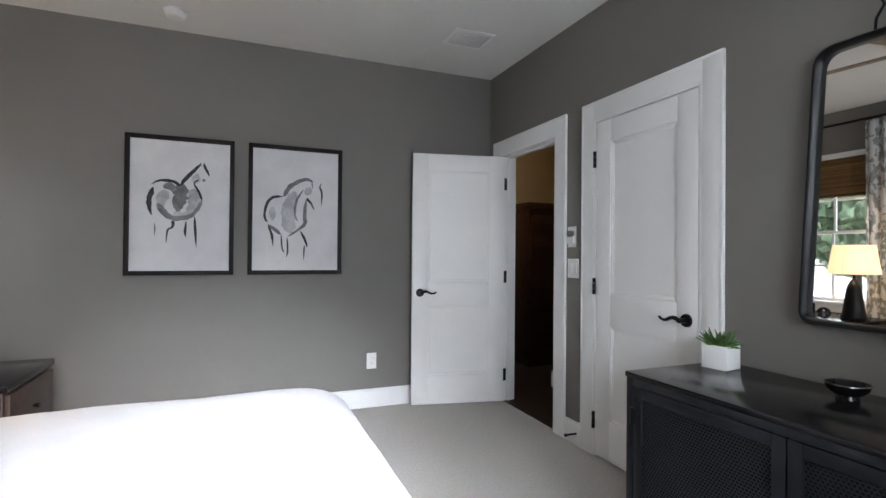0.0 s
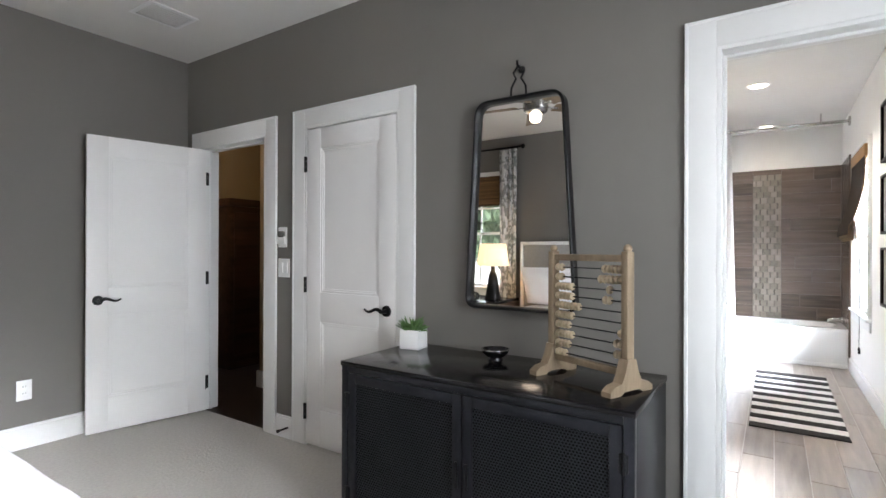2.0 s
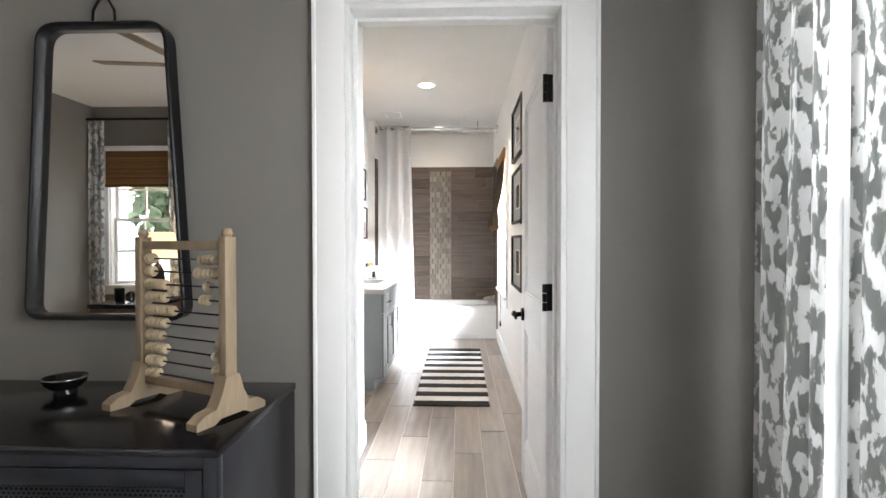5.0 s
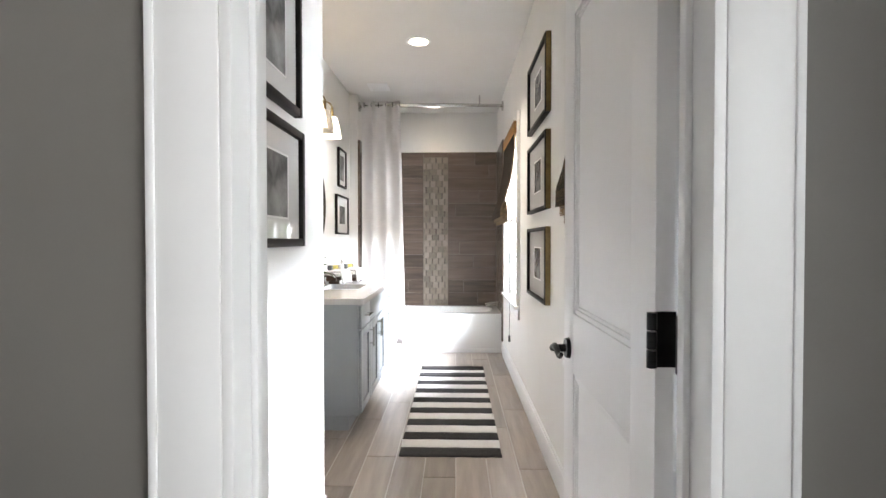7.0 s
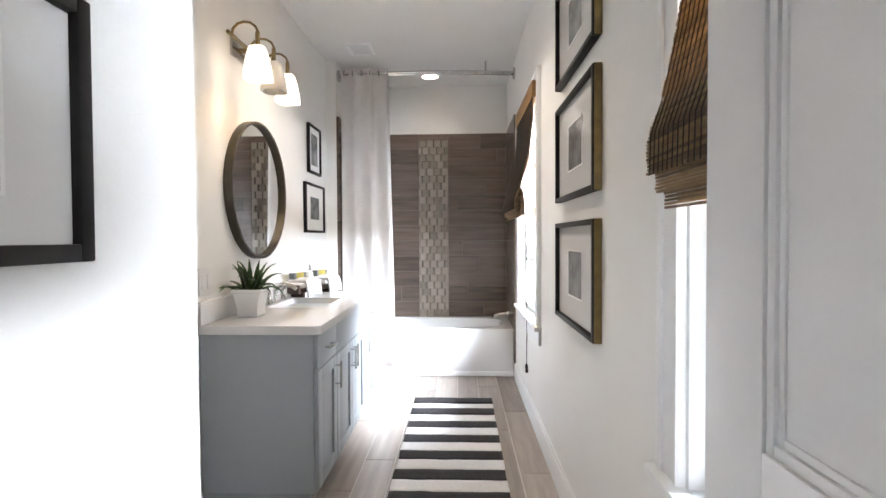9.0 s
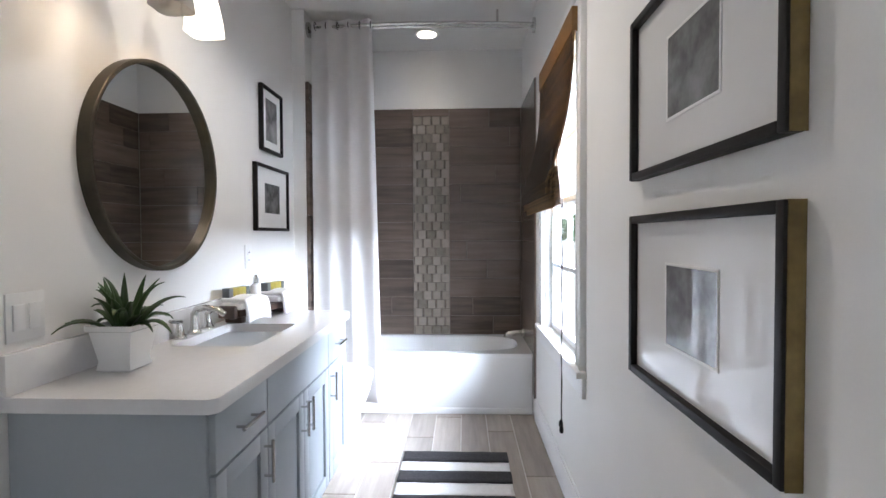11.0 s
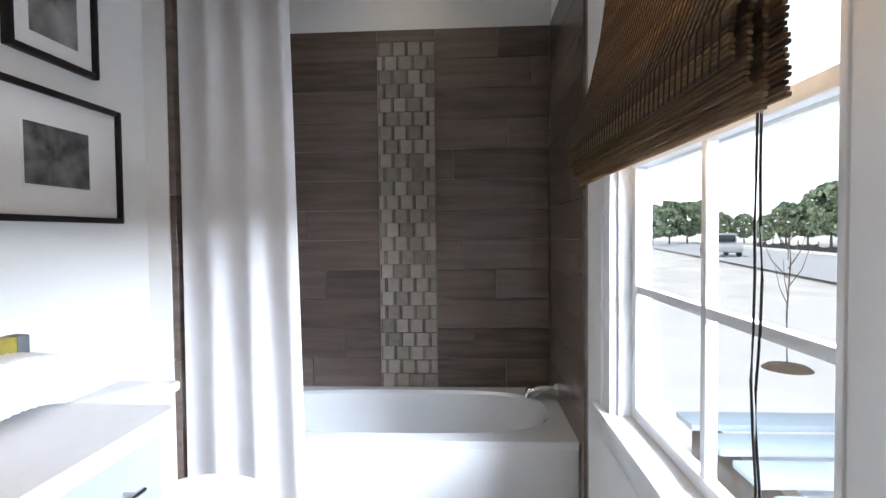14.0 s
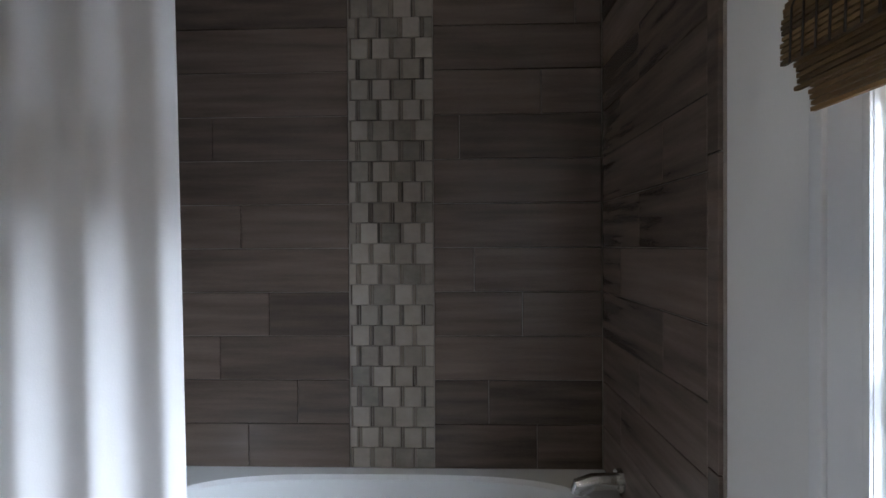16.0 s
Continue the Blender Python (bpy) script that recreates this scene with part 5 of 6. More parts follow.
def vanity_light():
    t = thing("vanity_light", pose(4.635, LY, 2.19), "three-arm brass vanity light with two lit frosted shades", "wall lamp")
    part("back_plate", boxes((4.535, 4.735, LY - 0.018, LY, 2.14, 2.25), bevel=0.006), M_CHROME, t)
    part("bar", tube(bmesh.new(), (4.39, LY - 0.06, 2.195), (4.88, LY - 0.06, 2.195), 0.009), M_BRASSFRAME, t, "aged brass bar")
    part("stem", tube(bmesh.new(), (4.635, LY, 2.195), (4.635, LY - 0.06, 2.195), 0.012), M_BRASSFRAME, t)
    for x in (4.43, 4.635, 4.84):
        bm = bmesh.new()
        chain(bm, [(x, LY - 0.06 - 0.065 * (1 - math.cos(s)) / 1.0, 2.195 + 0.06 * math.sin(s)) for s in [i * math.pi / 2 / 6 * 1.9 for i in range(7)]], 0.006)
        tube(bm, (x, LY - 0.186, 2.12), (x, LY - 0.186, 2.205), 0.012, 0.010)
        part("arm", bm, M_BRASSFRAME, t, "curved brass arm")
        bm = bmesh.new()
        rr = [(0.036, 2.13), (0.046, 2.095), (0.058, 2.035), (0.064, 1.98)]
        sheet(bm, 40, 3, lambda u, v: (x + rr[round(v * 3)][0] * math.cos(u * 6.28319) * (1 + 0.10 * math.cos(4 * u * 6.28319 + math.pi)), LY - 0.186 + rr[round(v * 3)][0] * math.sin(u * 6.28319) * (1 + 0.10 * math.cos(4 * u * 6.28319 + math.pi)), rr[round(v * 3)][1]))
        lit = x != 4.635
        solid(part("shade", bm, M_SHADE if lit else M_DIMSHADE, t, "lit frosted glass shade" if lit else "unlit frosted glass shade"), 0.003)


vanity_light()


def vanity():
    x0, x1, yf, yb, zt = 4.20, 5.585, 0.395, LY - 0.004, 0.805
    t = thing("vanity_cabinet", pose(x0, yf, 0), "blue-grey painted vanity cabinet with shaker doors", "cabinet")
    part("body", boxes((x0, x1, yf, yb, 0.10, zt), bevel=0.002), M_VANITY, t)
    part("toe_kick", boxes((x0 + 0.02, x1 - 0.01, yf + 0.065, yb, 0, 0.10)), M_VANITY, t)

    def front(name, a, b, z0, z1, shaker):
        y0 = yf - 0.019
        if not shaker:
            return part(name, boxes((a, b, y0, yf, z0, z1), bevel=0.0025), M_VANITY, t)
        fw = 0.055
        return part(name, boxes((a, a + fw, y0, yf, z0, z1), (b - fw, b, y0, yf, z0, z1), (a + fw, b - fw, y0, yf, z0, z0 + fw), (a + fw, b - fw, y0, yf, z1 - fw, z1), (a + fw, b - fw, y0 + 0.010, yf, z0 + fw, z1 - fw), bevel=0.0015), M_VANITY, t)

    def bar(d, a, b, axis):
        y0 = yf - 0.019
        bm = bmesh.new()
        tube(bm, a, b, 0.0055)
        for s in (0.15, 0.85):
            p = Vector(a).lerp(Vector(b), s)
            tube(bm, p, (p.x, y0, p.z), 0.004)
        part("bar_handle", bm, M_CHROME, d, "brushed nickel bar handle")
    cols = ((x0 + 0.012, 4.535, "d"), (4.541, 5.235, "s"), (5.241, x1 - 0.012, "d"))
    yh = yf - 0.019 - 0.028
    for a, b, k in cols:
        d = front("drawer_front" if k == "d" else "false_front", a, b, 0.645, zt - 0.012, False)
        mx = (a + b) / 2
        if k == "d":
            bar(d, (mx - 0.065, yh, 0.72), (mx + 0.065, yh, 0.72), "x")
            e = front("cabinet_door", a, b, 0.112, 0.638, True)
            hx = b - 0.028 if a < 4.5 else a + 0.028
            bar(e, (hx, yh, 0.48), (hx, yh, 0.61), "z")
        else:
            for p, q, hx in ((a, mx - 0.0015, mx - 0.030), (mx + 0.0015, b, mx + 0.030)):
                e = front("cabinet_door", p, q, 0.112, 0.638, True)
                bar(e, (hx, yh, 0.48), (hx, yh, 0.61), "z")


vanity()


def rounded_rect(cx, cy, hx, hy, r, n=6):
    pts = []
    for sx, sy, a0 in ((1, 1, 0), (-1, 1, 90), (-1, -1, 180), (1, -1, 270)):
        for i in range(n + 1):
            a = radians(a0 + 90 * i / n)
            pts.append((cx + sx * (hx - r) + r * math.cos(a), cy + sy * (hy - r) + r * math.sin(a)))
    return pts


def loft(bm, loops, close=True):
    vs = [[bm.verts.new(p) for p in lp] for lp in loops]
    n = len(vs[0])
    for a, b in zip(vs, vs[1:]):
        for i in range(n):
            bm.faces.new((a[i], a[(i + 1) % n], b[(i + 1) % n], b[i]))
    if close:
        bm.faces.new(vs[-1])
    return vs


SX, SYC, SHX, SHY = 4.985, 0.665, 0.228, 0.155


def worktop():
    t = thing("quartz_countertop", pose(4.17, 0.37, 0.805), "pale quartz vanity top with backsplash and undermount sink", "worktop")
    x0, x1, y0, y1, za, zb = 4.18, 5.61, 0.357, LY - 0.001, 0.805, 0.842
    bm = bmesh.new()
    hole = rounded_rect(SX, SYC, SHX, SHY, 0.03)
    mx, my = (x0 + x1) / 2, (y0 + y1) / 2
    rim = [rounded_rect(mx, my, (x1 - x0) / 2, (y1 - y0) / 2, r) for r in (0.03, 0.001)]
    out = [a if a[1] < my else b for a, b in zip(*rim)]
    b = 0.003
    inn = [(SX + (px - SX) * 0.998, SYC + (py - SYC) * 0.996) for px, py in out]
    loft(bm, [[(*p, za) for p in hole], [(*p, zb) for p in hole], [(*p, zb) for p in inn], [(*p, zb - b) for p in out], [(*p, za) for p in out], [(*p, za) for p in hole]], close=False)
    part("slab", bm, M_QUARTZ, t)
    part("backsplash", boxes((x0, x1, LY - 0.022, LY - 0.001, 0.8425, 0.945), bevel=0.002), M_QUARTZ, t)
    bm = bmesh.new()
    lp = []
    for z, k in ((0.8045, 1.03), (0.80, 0.99), (0.72, 0.955), (0.69, 0.90), (0.68, 0.7)):
        lp.append([(SX + (px - SX) * k, SYC + (py - SYC) * (k - 0.01), z) for px, py in hole])
    loft(bm, lp)
    solid(part("sink_basin", bm, M_PORC, t, "white rectangular porcelain basin"), 0.006)
    part("drain", lathe(bmesh.new(), [(0.022, 0), (0.022, 0.004), (0.012, 0.005)], (SX, SYC, 0.6805), 20), M_CHROME, t, "chrome drain")


worktop()


def basin_tap():
    x, y, z = 4.985, 0.852, 0.842
    t = thing("faucet", pose(x, y, z), "brushed nickel widespread faucet with two levers", "faucet")
    bm = lathe(bmesh.new(), [(0.027, 0), (0.027, 0.008), (0.019, 0.016), (0.015, 0.05), (0.014, 0.085)], (x, y, z), 20)
    chain(bm, [(x, y, z + 0.075), (x, y - 0.012, z + 0.098), (x, y - 0.05, z + 0.106), (x, y - 0.10, z + 0.096), (x, y - 0.125, z + 0.078)], [0.014, 0.015, 0.014, 0.013, 0.012], 12)
    part("spout", bm, M_CHROME, t)
    for dx in (-0.105, 0.105):
        bm = lathe(bmesh.new(), [(0.026, 0), (0.026, 0.008), (0.018, 0.018), (0.012, 0.05), (0.012, 0.062)], (x + dx, y, z), 20)
        sg = 1 if dx > 0 else -1
        chain(bm, [(x + dx - sg * 0.01, y, z + 0.064), (x + dx + sg * 0.03, y, z + 0.070), (x + dx + sg * 0.068, y - 0.004, z + 0.078)], [0.009, 0.008, 0.006], 10)
        part("lever", bm, M_CHROME, t)


basin_tap()


def leafy_pot():
    c = Vector((4.46, 0.775, 0.842))
    t = thing("potted_plant", pose(*c), "dark green strappy plant in a tapered white pot", "potted plant")
    bm = bmesh.new()
    oct_ = lambda r, z: [(c.x + r * math.cos(radians(45 + 90 * k)), c.y + r * math.sin(radians(45 + 90 * k)), c.z + z) for k in range(4)]
    loft(bm, [oct_(0.062, 0), oct_(0.072, 0.006), oct_(0.066, 0.03), oct_(0.088, 0.118), oct_(0.098, 0.122), oct_(0.098, 0.136), oct_(0.088, 0.136), oct_(0.080, 0.11)])
    part("pot", bm, M_POT, t, "tapered square white ceramic pot")
    part("soil", boxes((c.x - 0.055, c.x + 0.055, c.y - 0.055, c.y + 0.055, c.z + 0.10, c.z + 0.122)), M_SOIL, t)
    rng = random.Random(11)
    bm = bmesh.new()
    for i in range(34):
        a, r = rng.uniform(0, 6.283), rng.uniform(0, 0.045)
        el = rng.uniform(0.55, 1.45)
        leaf_blade(bm, c + Vector((r * math.cos(a), r * math.sin(a), 0.115)), (math.cos(a) * math.cos(el), math.sin(a) * math.cos(el), math.sin(el)), rng.uniform(0.11, 0.19), rng.uniform(0.024, 0.042), rng.uniform(0.05, 0.30), 9)
    solid(part("leaves", bm, M_DLEAF, t, "long arching dark green leaves"), 0.002)


leafy_pot()


def tray_set():
    t = thing("wooden_tray", pose(5.38, 0.79, 0.842), "dark carved wooden tray on short feet", "tray")
    part("board", boxes((5.18, 5.63, 0.745, 0.855, 0.872, 0.905), bevel=0.008), M_WALNUT, t)
    part("handle", boxes((5.155, 5.18, 0.755, 0.845, 0.868, 0.925), bevel=0.008), M_WALNUT, t)
    for x in (5.20, 5.54):
        part("foot", boxes((x, x + 0.03, 0.755, 0.845, 0.8425, 0.872), bevel=0.005), M_WALNUT, t)
    for x in (5.262, 5.54):
        bm = bmesh.new()

        def f(u, v):
            # towel draped over the tray and down its front
            px = x - 0.078 + 0.156 * u + 0.006 * math.sin(v * 5)
            s = v * 0.30
            if s < 0.12:
                py, pz = 0.85 - s, 0.945 + 0.012 * math.sin(u * math.pi)
            else:
                w = (s - 0.12) / 0.18
                py, pz = 0.73 - 0.028 * math.sin(w * 1.57), 0.945 - 0.094 * w ** 1.2 + 0.012 * math.sin(u * math.pi)
            return (px, py, pz + 0.002 * math.sin(u * 60 + 20 * abs((v * 9) % 1 - 0.5)))
        sheet(bm, 26, 26, f)
        tw = thing("hand_towel", pose(x, 0.79, 0.905), "folded white chevron-woven hand towel draped over the tray", "towel", "hand towels on the tray")
        solid(part("towel_fold", bm, M_TOWEL, tw), 0.016, 0.0)
        part("towel_core", boxes((x - 0.088, x + 0.088, 0.735, 0.848, 0.906, 0.936), bevel=0.012), M_TOWEL, tw)
        sp = thing("soap_box", pose(x, 0.845, 0.955), "small ochre and slate wrapped soap box", "soap", "soap boxes on the towels")
        part("wrapper", boxes((x - 0.045, x + 0.045, 0.81, 0.85, 0.957, 0.998), bevel=0.002), M_OCHRE, sp)
        for sx in (-1, 1):
            part("end_band", boxes((x + sx * 0.058 - 0.013, x + sx * 0.058 + 0.013, 0.8095, 0.8505, 0.9568, 0.9985), bevel=0.002), M_SLATE, sp)
    b = thing("soap_bottle", pose(5.402, 0.85, 0.906), "clear lotion bottle with a silver pump cap", "bottle")
    part("bottle", lathe(bmesh.new(), [(0.022, 0), (0.024, 0.004), (0.024, 0.085), (0.012, 0.098)], (5.402, 0.83, 0.906), 24), M_PLASTIC, b)
    part("label_band", lathe(bmesh.new(), [(0.0245, 0.02), (0.0245, 0.065)], (5.402, 0.83, 0.906), 24), M_MAT, b)
    part("cap", lathe(bmesh.new(), [(0.014, 0.098), (0.014, 0.122), (0.010, 0.126), (0.006, 0.14)], (5.402, 0.83, 0.906), 20), M_CHROME, b, "silver cap")


before = set(bpy.data.objects)
tray_set()
# the tray and what lies on it stand askew on the worktop
askew = pose(5.19, 0.81, 0, 0, 0, -14) @ pose(-5.17, -0.80, 0)
for ob in set(bpy.data.objects) - before:
    if ob.parent is None:
        ob.matrix_basis = askew @ ob.matrix_basis


def toilet():
    cx = 5.94
    t = thing("toilet", pose(cx, 0.6, 0), "white porcelain toilet with closed lid and tank", "toilet")
    part("tank", boxes((cx - 0.20, cx + 0.20, 0.70, LY - 0.008, 0.36, 0.70), bevel=0.02), M_PORC, t)
    part("tank_lid", boxes((cx - 0.215, cx + 0.215, 0.68, LY - 0.005, 0.70, 0.735), bevel=0.010), M_PORC, t)
    part("flush_lever", boxes((cx - 0.17, cx - 0.09, 0.672, 0.69, 0.64, 0.655), bevel=0.004), M_CHROME, t)

    def oval(rx, ry, z, cy=0.53):
        ry *= 0.85
        return [(cx + rx * math.cos(a), cy + ry * math.sin(a) * (1.12 if math.sin(a) < 0 else 0.95), z) for a in [2 * math.pi * i / 40 for i in range(40)]]
    bm = bmesh.new()
    loft(bm, [oval(0.11, 0.20, 0.0, 0.56), oval(0.10, 0.19, 0.06, 0.56), oval(0.11, 0.18, 0.18, 0.55), oval(0.165, 0.22, 0.32), oval(0.185, 0.235, 0.385), oval(0.18, 0.23, 0.39)])
    part("bowl", bm, M_PORC, t)
    for nm, z0, z1, k in (("seat", 0.392, 0.412, 1.02), ("lid", 0.415, 0.438, 1.0)):
        bm = bmesh.new()
        loft(bm, [oval(0.185 * k - 0.004, 0.235 * k - 0.004, z0), oval(0.185 * k, 0.235 * k, z0 + 0.006), oval(0.185 * k, 0.235 * k, z1 - 0.008), oval(0.165 * k, 0.215 * k, z1)])
        part(nm, bm, M_PORC, t)


toilet()


def bathtub():
    x0, x1, y0, y1, z = 6.43, FX - 0.014, RY + 0.012, 0.803, 0.42
    t = thing("bathtub", pose(x0, 0, 0), "white alcove bathtub with an oval basin", "bathtub")
    part("apron", boxes((x0, x0 + 0.03, y0, y1, 0.03, z - 0.022), (x0 - 0.004, x0 + 0.03, y0, y1, 0.0, 0.045), bevel=0.006), M_TUB, t)
    cx, cy = (x0 + x1) / 2 + 0.01, (y0 + y1) / 2

    def ring(hx, hy, p, zz, sx=0.0):
        pts = []
        for i in range(64):
            a = 2 * math.pi * i / 64
            ca, sa = math.cos(a), math.sin(a)
            pts.append((cx + sx + hx * math.copysign(abs(ca) ** (2 / p), ca), cy + hy * math.copysign(abs(sa) ** (2 / p), sa), zz))
        return pts
    HX, HY = (x1 - x0) / 2, (y1 - y0) / 2
    outer = [(min(max(cx - 0.01 + (px - cx) * 3, x0), x1), min(max(cy + (py - cy) * 3, y0), y1), z) for px, py, _ in ring(HX, HY, 2, z)]
    bm = bmesh.new()
    loft(bm, [[(px, py, z - 0.03) for px, py, _ in outer], [(px, py, z) for px, py, _ in outer], ring(HX - 0.06, HY - 0.07, 3.2, z + 0.001), ring(HX - 0.075, HY - 0.085, 3.2, z - 0.012), ring(HX - 0.10, HY - 0.13, 3.0, z - 0.15), ring(HX - 0.13, HY - 0.20, 2.8, 0.14), ring(HX - 0.19, HY - 0.30, 2.6, 0.10)])
    part("basin", bm, M_TUB, t)
    part("overflow", tube(bmesh.new(), (cx, RY + 0.115, 0.30), (cx, RY + 0.135, 0.30), 0.035, 0.032, 24), M_CHROME, t, "chrome overflow plate")


bathtub()

sp = thing("tub_spout", pose(6.91, RY, 0.47), "brushed nickel tub spout on the side wall", "spout")
bm = bmesh.new()
tube(bm, (6.91, RY + 0.012, 0.475), (6.91, RY + 0.03, 0.475), 0.036, 0.034, 20)
part("flange", bm, M_CHROME, sp)
bm = bmesh.new()
chain(bm, [(6.91, RY + 0.02, 0.475), (6.91, RY + 0.10, 0.47), (6.91, RY + 0.145, 0.455), (6.91, RY + 0.15, 0.437)], [0.024, 0.026, 0.026, 0.020], 16)
part("spout", bm, M_CHROME, sp)


def shower_curtain():
    rod = thing("shower_rod", pose(6.37, 0, 2.63), "curved nickel double shower curtain rod", "curtain rod")
    for k, dx in enumerate((0.0, 0.05)):
        bm = bmesh.new()
        chain(bm, [(6.375 + dx - 0.05 * math.sin(math.pi * i / 20), 0.81 - 1.52 * i / 20, 2.63) for i in range(21)], 0.011, 10)
        part("rod", bm, M_CHROME, rod)
    part("ceiling_support", tube(bmesh.new(), (6.40, -0.47, 2.63), (6.40, -0.47, H), 0.008), M_CHROME, rod)
    for y in (0.805, RY + 0.008):
        part("flange", tube(bmesh.new(), (6.40, y - 0.008, 2.63), (6.40, y + 0.008, 2.63), 0.05, None, 20), M_CHROME, rod)
    t = thing("shower_curtain", pose(6.35, 0.5, 0.1), "white cotton shower curtain drawn to one side", "shower curtain")
    bm = bmesh.new()
    rng = random.Random(3)

    def f(u, v):
        ph = u * 3.0 * 2 * math.pi
        z = 2.67 - (2.67 - 0.11) * v
        y = 0.763 - (0.405 + 0.055 * v) * u + 0.010 * math.sin(ph + 1)
        d = (0.018 - 0.005 * v) * (math.sin(ph + 0.4 * math.sin(3 * v)) + 0.3 * noise.noise((u * 6, v * 1.5, 2)))
        return (6.345 - 0.02 * v + d, y, z)
    sheet(bm, 80, 40, f)
    cl = solid(part("cloth", bm, M_CLOTH, t), 0.002)
    for i in range(6):
        y = 0.745 - 0.375 * i / 5
        r = bmesh.new()
        chain(r, [(6.345 + 0.024 * math.cos(a), y, 2.632 + 0.024 * math.sin(a)) for a in [2 * math.pi * k / 16 for k in range(17)]], 0.003, 6)
        part("grommet", r, M_BLACKMETAL, t, "dark metal grommet")


shower_curtain()


def can_light(x, y):
    t = thing("can_light", pose(x, y, H), "lit recessed ceiling light with a white ring", "ceiling light", "recessed lights")
    part("trim_ring", lathe(bmesh.new(), [(0.072, -0.006), (0.092, -0.006), (0.096, 0.0), (0.072, 0.0)], (x, y, H - 0.0005), 40, None, True), M_TRIM, t)
    part("lens", lathe(bmesh.new(), [(0.071, -0.004), (0.071, 0.0)], (x, y, H - 0.0006), 40), M_BULB, t, "bright lit lens")


can_light(4.95, 0.07)
can_light(6.78, 0.03)

rug = thing("striped_rug", pose(4.82, -0.19, 0), "flat-woven black and white striped bath rug", "rug")
for i in range(17):
    a = 3.845 + 1.957 * i / 17
    b = 3.845 + 1.957 * (i + 1) / 17
    bm = bmesh.new()
    sheet(bm, 4, 24, lambda u, v: (a + (b - a) * u + 0.004 * noise.noise((v * 6, i + round(u), 0)), -0.477 + 0.577 * v + 0.005 * noise.noise((i * 0.7 + u * 0.7, 5, round(v))), 0.0065 + 0.001 * noise.noise((a * 9 + u, v * 8, 1))))
    solid(part("stripe", bm, M_RUGK if i % 2 == 0 else M_RUGW, rug, "black stripe" if i % 2 == 0 else "white stripe"), 0.007, -1)

# ---- outside ----
G = -0.75
part("ground", sheet(bmesh.new(), 40, 40, lambda u, v: (-500 + 1000 * u, -500 + 1000 * v, G - 0.12)), M_SOILY, None, "pale bare building-site ground", "ground", "structure")
part("driveway", boxes((2.0, 19, -26, -1.0, G - 0.2, G)), M_CONCRETE, None, "sunlit pale concrete drive", "driveway", "structure")
bm = bmesh.new()
sheet(bm, 20, 2, lambda u, v: (5 + 120 * u, -10 - 0.20 * 120 * u - 9 * v + 0.0 * u, G + 0.02))
part("road", bm, M_ROAD, None, "sun-bleached pale road running away", "road", "structure")
for i in range(24):
    a = 12 + i * 4.0
    bm = boxes((0, 3.9, -0.15, 0.15, G - 0.1, G + 0.15), m=Matrix.Translation((a, -11.5 - (a - 5) * 0.20 - 9, 0)) @ pose(0, 0, 0, 0, 0, -11.3), bevel=0.02)
    part("kerb", bm, M_CONCRETE, None, "pale concrete kerb", "kerb", "structure")
# deck below the window
dk = thing("porch_deck", pose(6, -3, G), "blue-grey slatted porch deck below the window", "deck")
for i in range(5):
    x = 6.35 + i * 0.38
    part("board", boxes((x, x + 0.25, -6.0, -1.75, -0.10, -0.06), bevel=0.004), M_SIDING, dk)
for y in (-1.9, -3.8, -5.8):
    part("joist", boxes((6.35, 8.12, y - 0.04, y + 0.04, G - 0.1, -0.101)), M_BARK, dk)
# black sheet added so that the gaps between the boards look shaded
part("gap_shade_sheet", boxes((6.35, 8.12, -5.9, -1.8, G + 0.01, G + 0.05)), M_SILT_SHADE, dk, "dark sheet standing in for shade below the boards")


def tree(x, y, h, seed):
    rng = random.Random(seed)
    t = thing("tree", pose(x, y, G), "leafy green tree at the edge of the site", "tree", "far trees")
    bm = bmesh.new()
    tube(bm, (x, y, G - 0.1), (x, y, G + h * 0.6), 0.022 * h, 0.008 * h, 8)
    for i in range(6):
        a = rng.uniform(0, 6.28)
        tube(bm, (x, y, G + h * rng.uniform(0.25, 0.5)), (x + math.cos(a) * h * 0.2, y + math.sin(a) * h * 0.2, G + h * rng.uniform(0.5, 0.75)), 0.007 * h, 0.002 * h, 6)
    part("trunk", bm, M_BARK, t)
    vs, fs = [], []
    for i in range(420):
        a, e = rng.uniform(0, 6.28), rng.uniform(-1, 1)
        rr = rng.uniform(0.5, 1) ** 0.5
        cz = G + h * 0.60 + e * h * 0.40
        wid = h * 0.30 * math.sqrt(max(0.03, 1 - (e * 0.95) ** 2)) * rr * (1 + 0.35 * math.sin(3 * a + seed + 4 * e))
        p = Vector((x + math.cos(a) * wid, y + math.sin(a) * wid, cz))
        s = h * rng.uniform(0.03, 0.065)
        for k in range(2):
            q = Euler((rng.uniform(0, 6), rng.uniform(0, 6), rng.uniform(0, 6))).to_matrix()
            b = len(vs)
            for du, dv in ((-1, -0.5), (0, -1), (1, 0), (0.2, 1), (-0.8, 0.6)):
                vs.append(p + q @ Vector((du * s, dv * s, 0.2 * s * du * dv)))
            fs.append(tuple(range(b, b + 5)))
    me = bpy.data.meshes.new("crown")
    me.from_pydata([v - Vector((x, y, G)) for v in vs], [], fs)
    me.materials.append(M_TREE)
    ob = new("crown", me)
    ob.parent = t


rng = random.Random(21)
for i in range(34):
    ang = radians(-60 + 56 * i / 33)
    d = rng.uniform(70, 95)
    tree(5 + d * math.cos(ang), -1 + d * math.sin(ang), rng.uniform(3.6, 7.5), i)
for i in range(10):
    tree(-14 - rng.uniform(0, 6), -3 + i * 1.7, rng.uniform(4, 7), 60 + i)
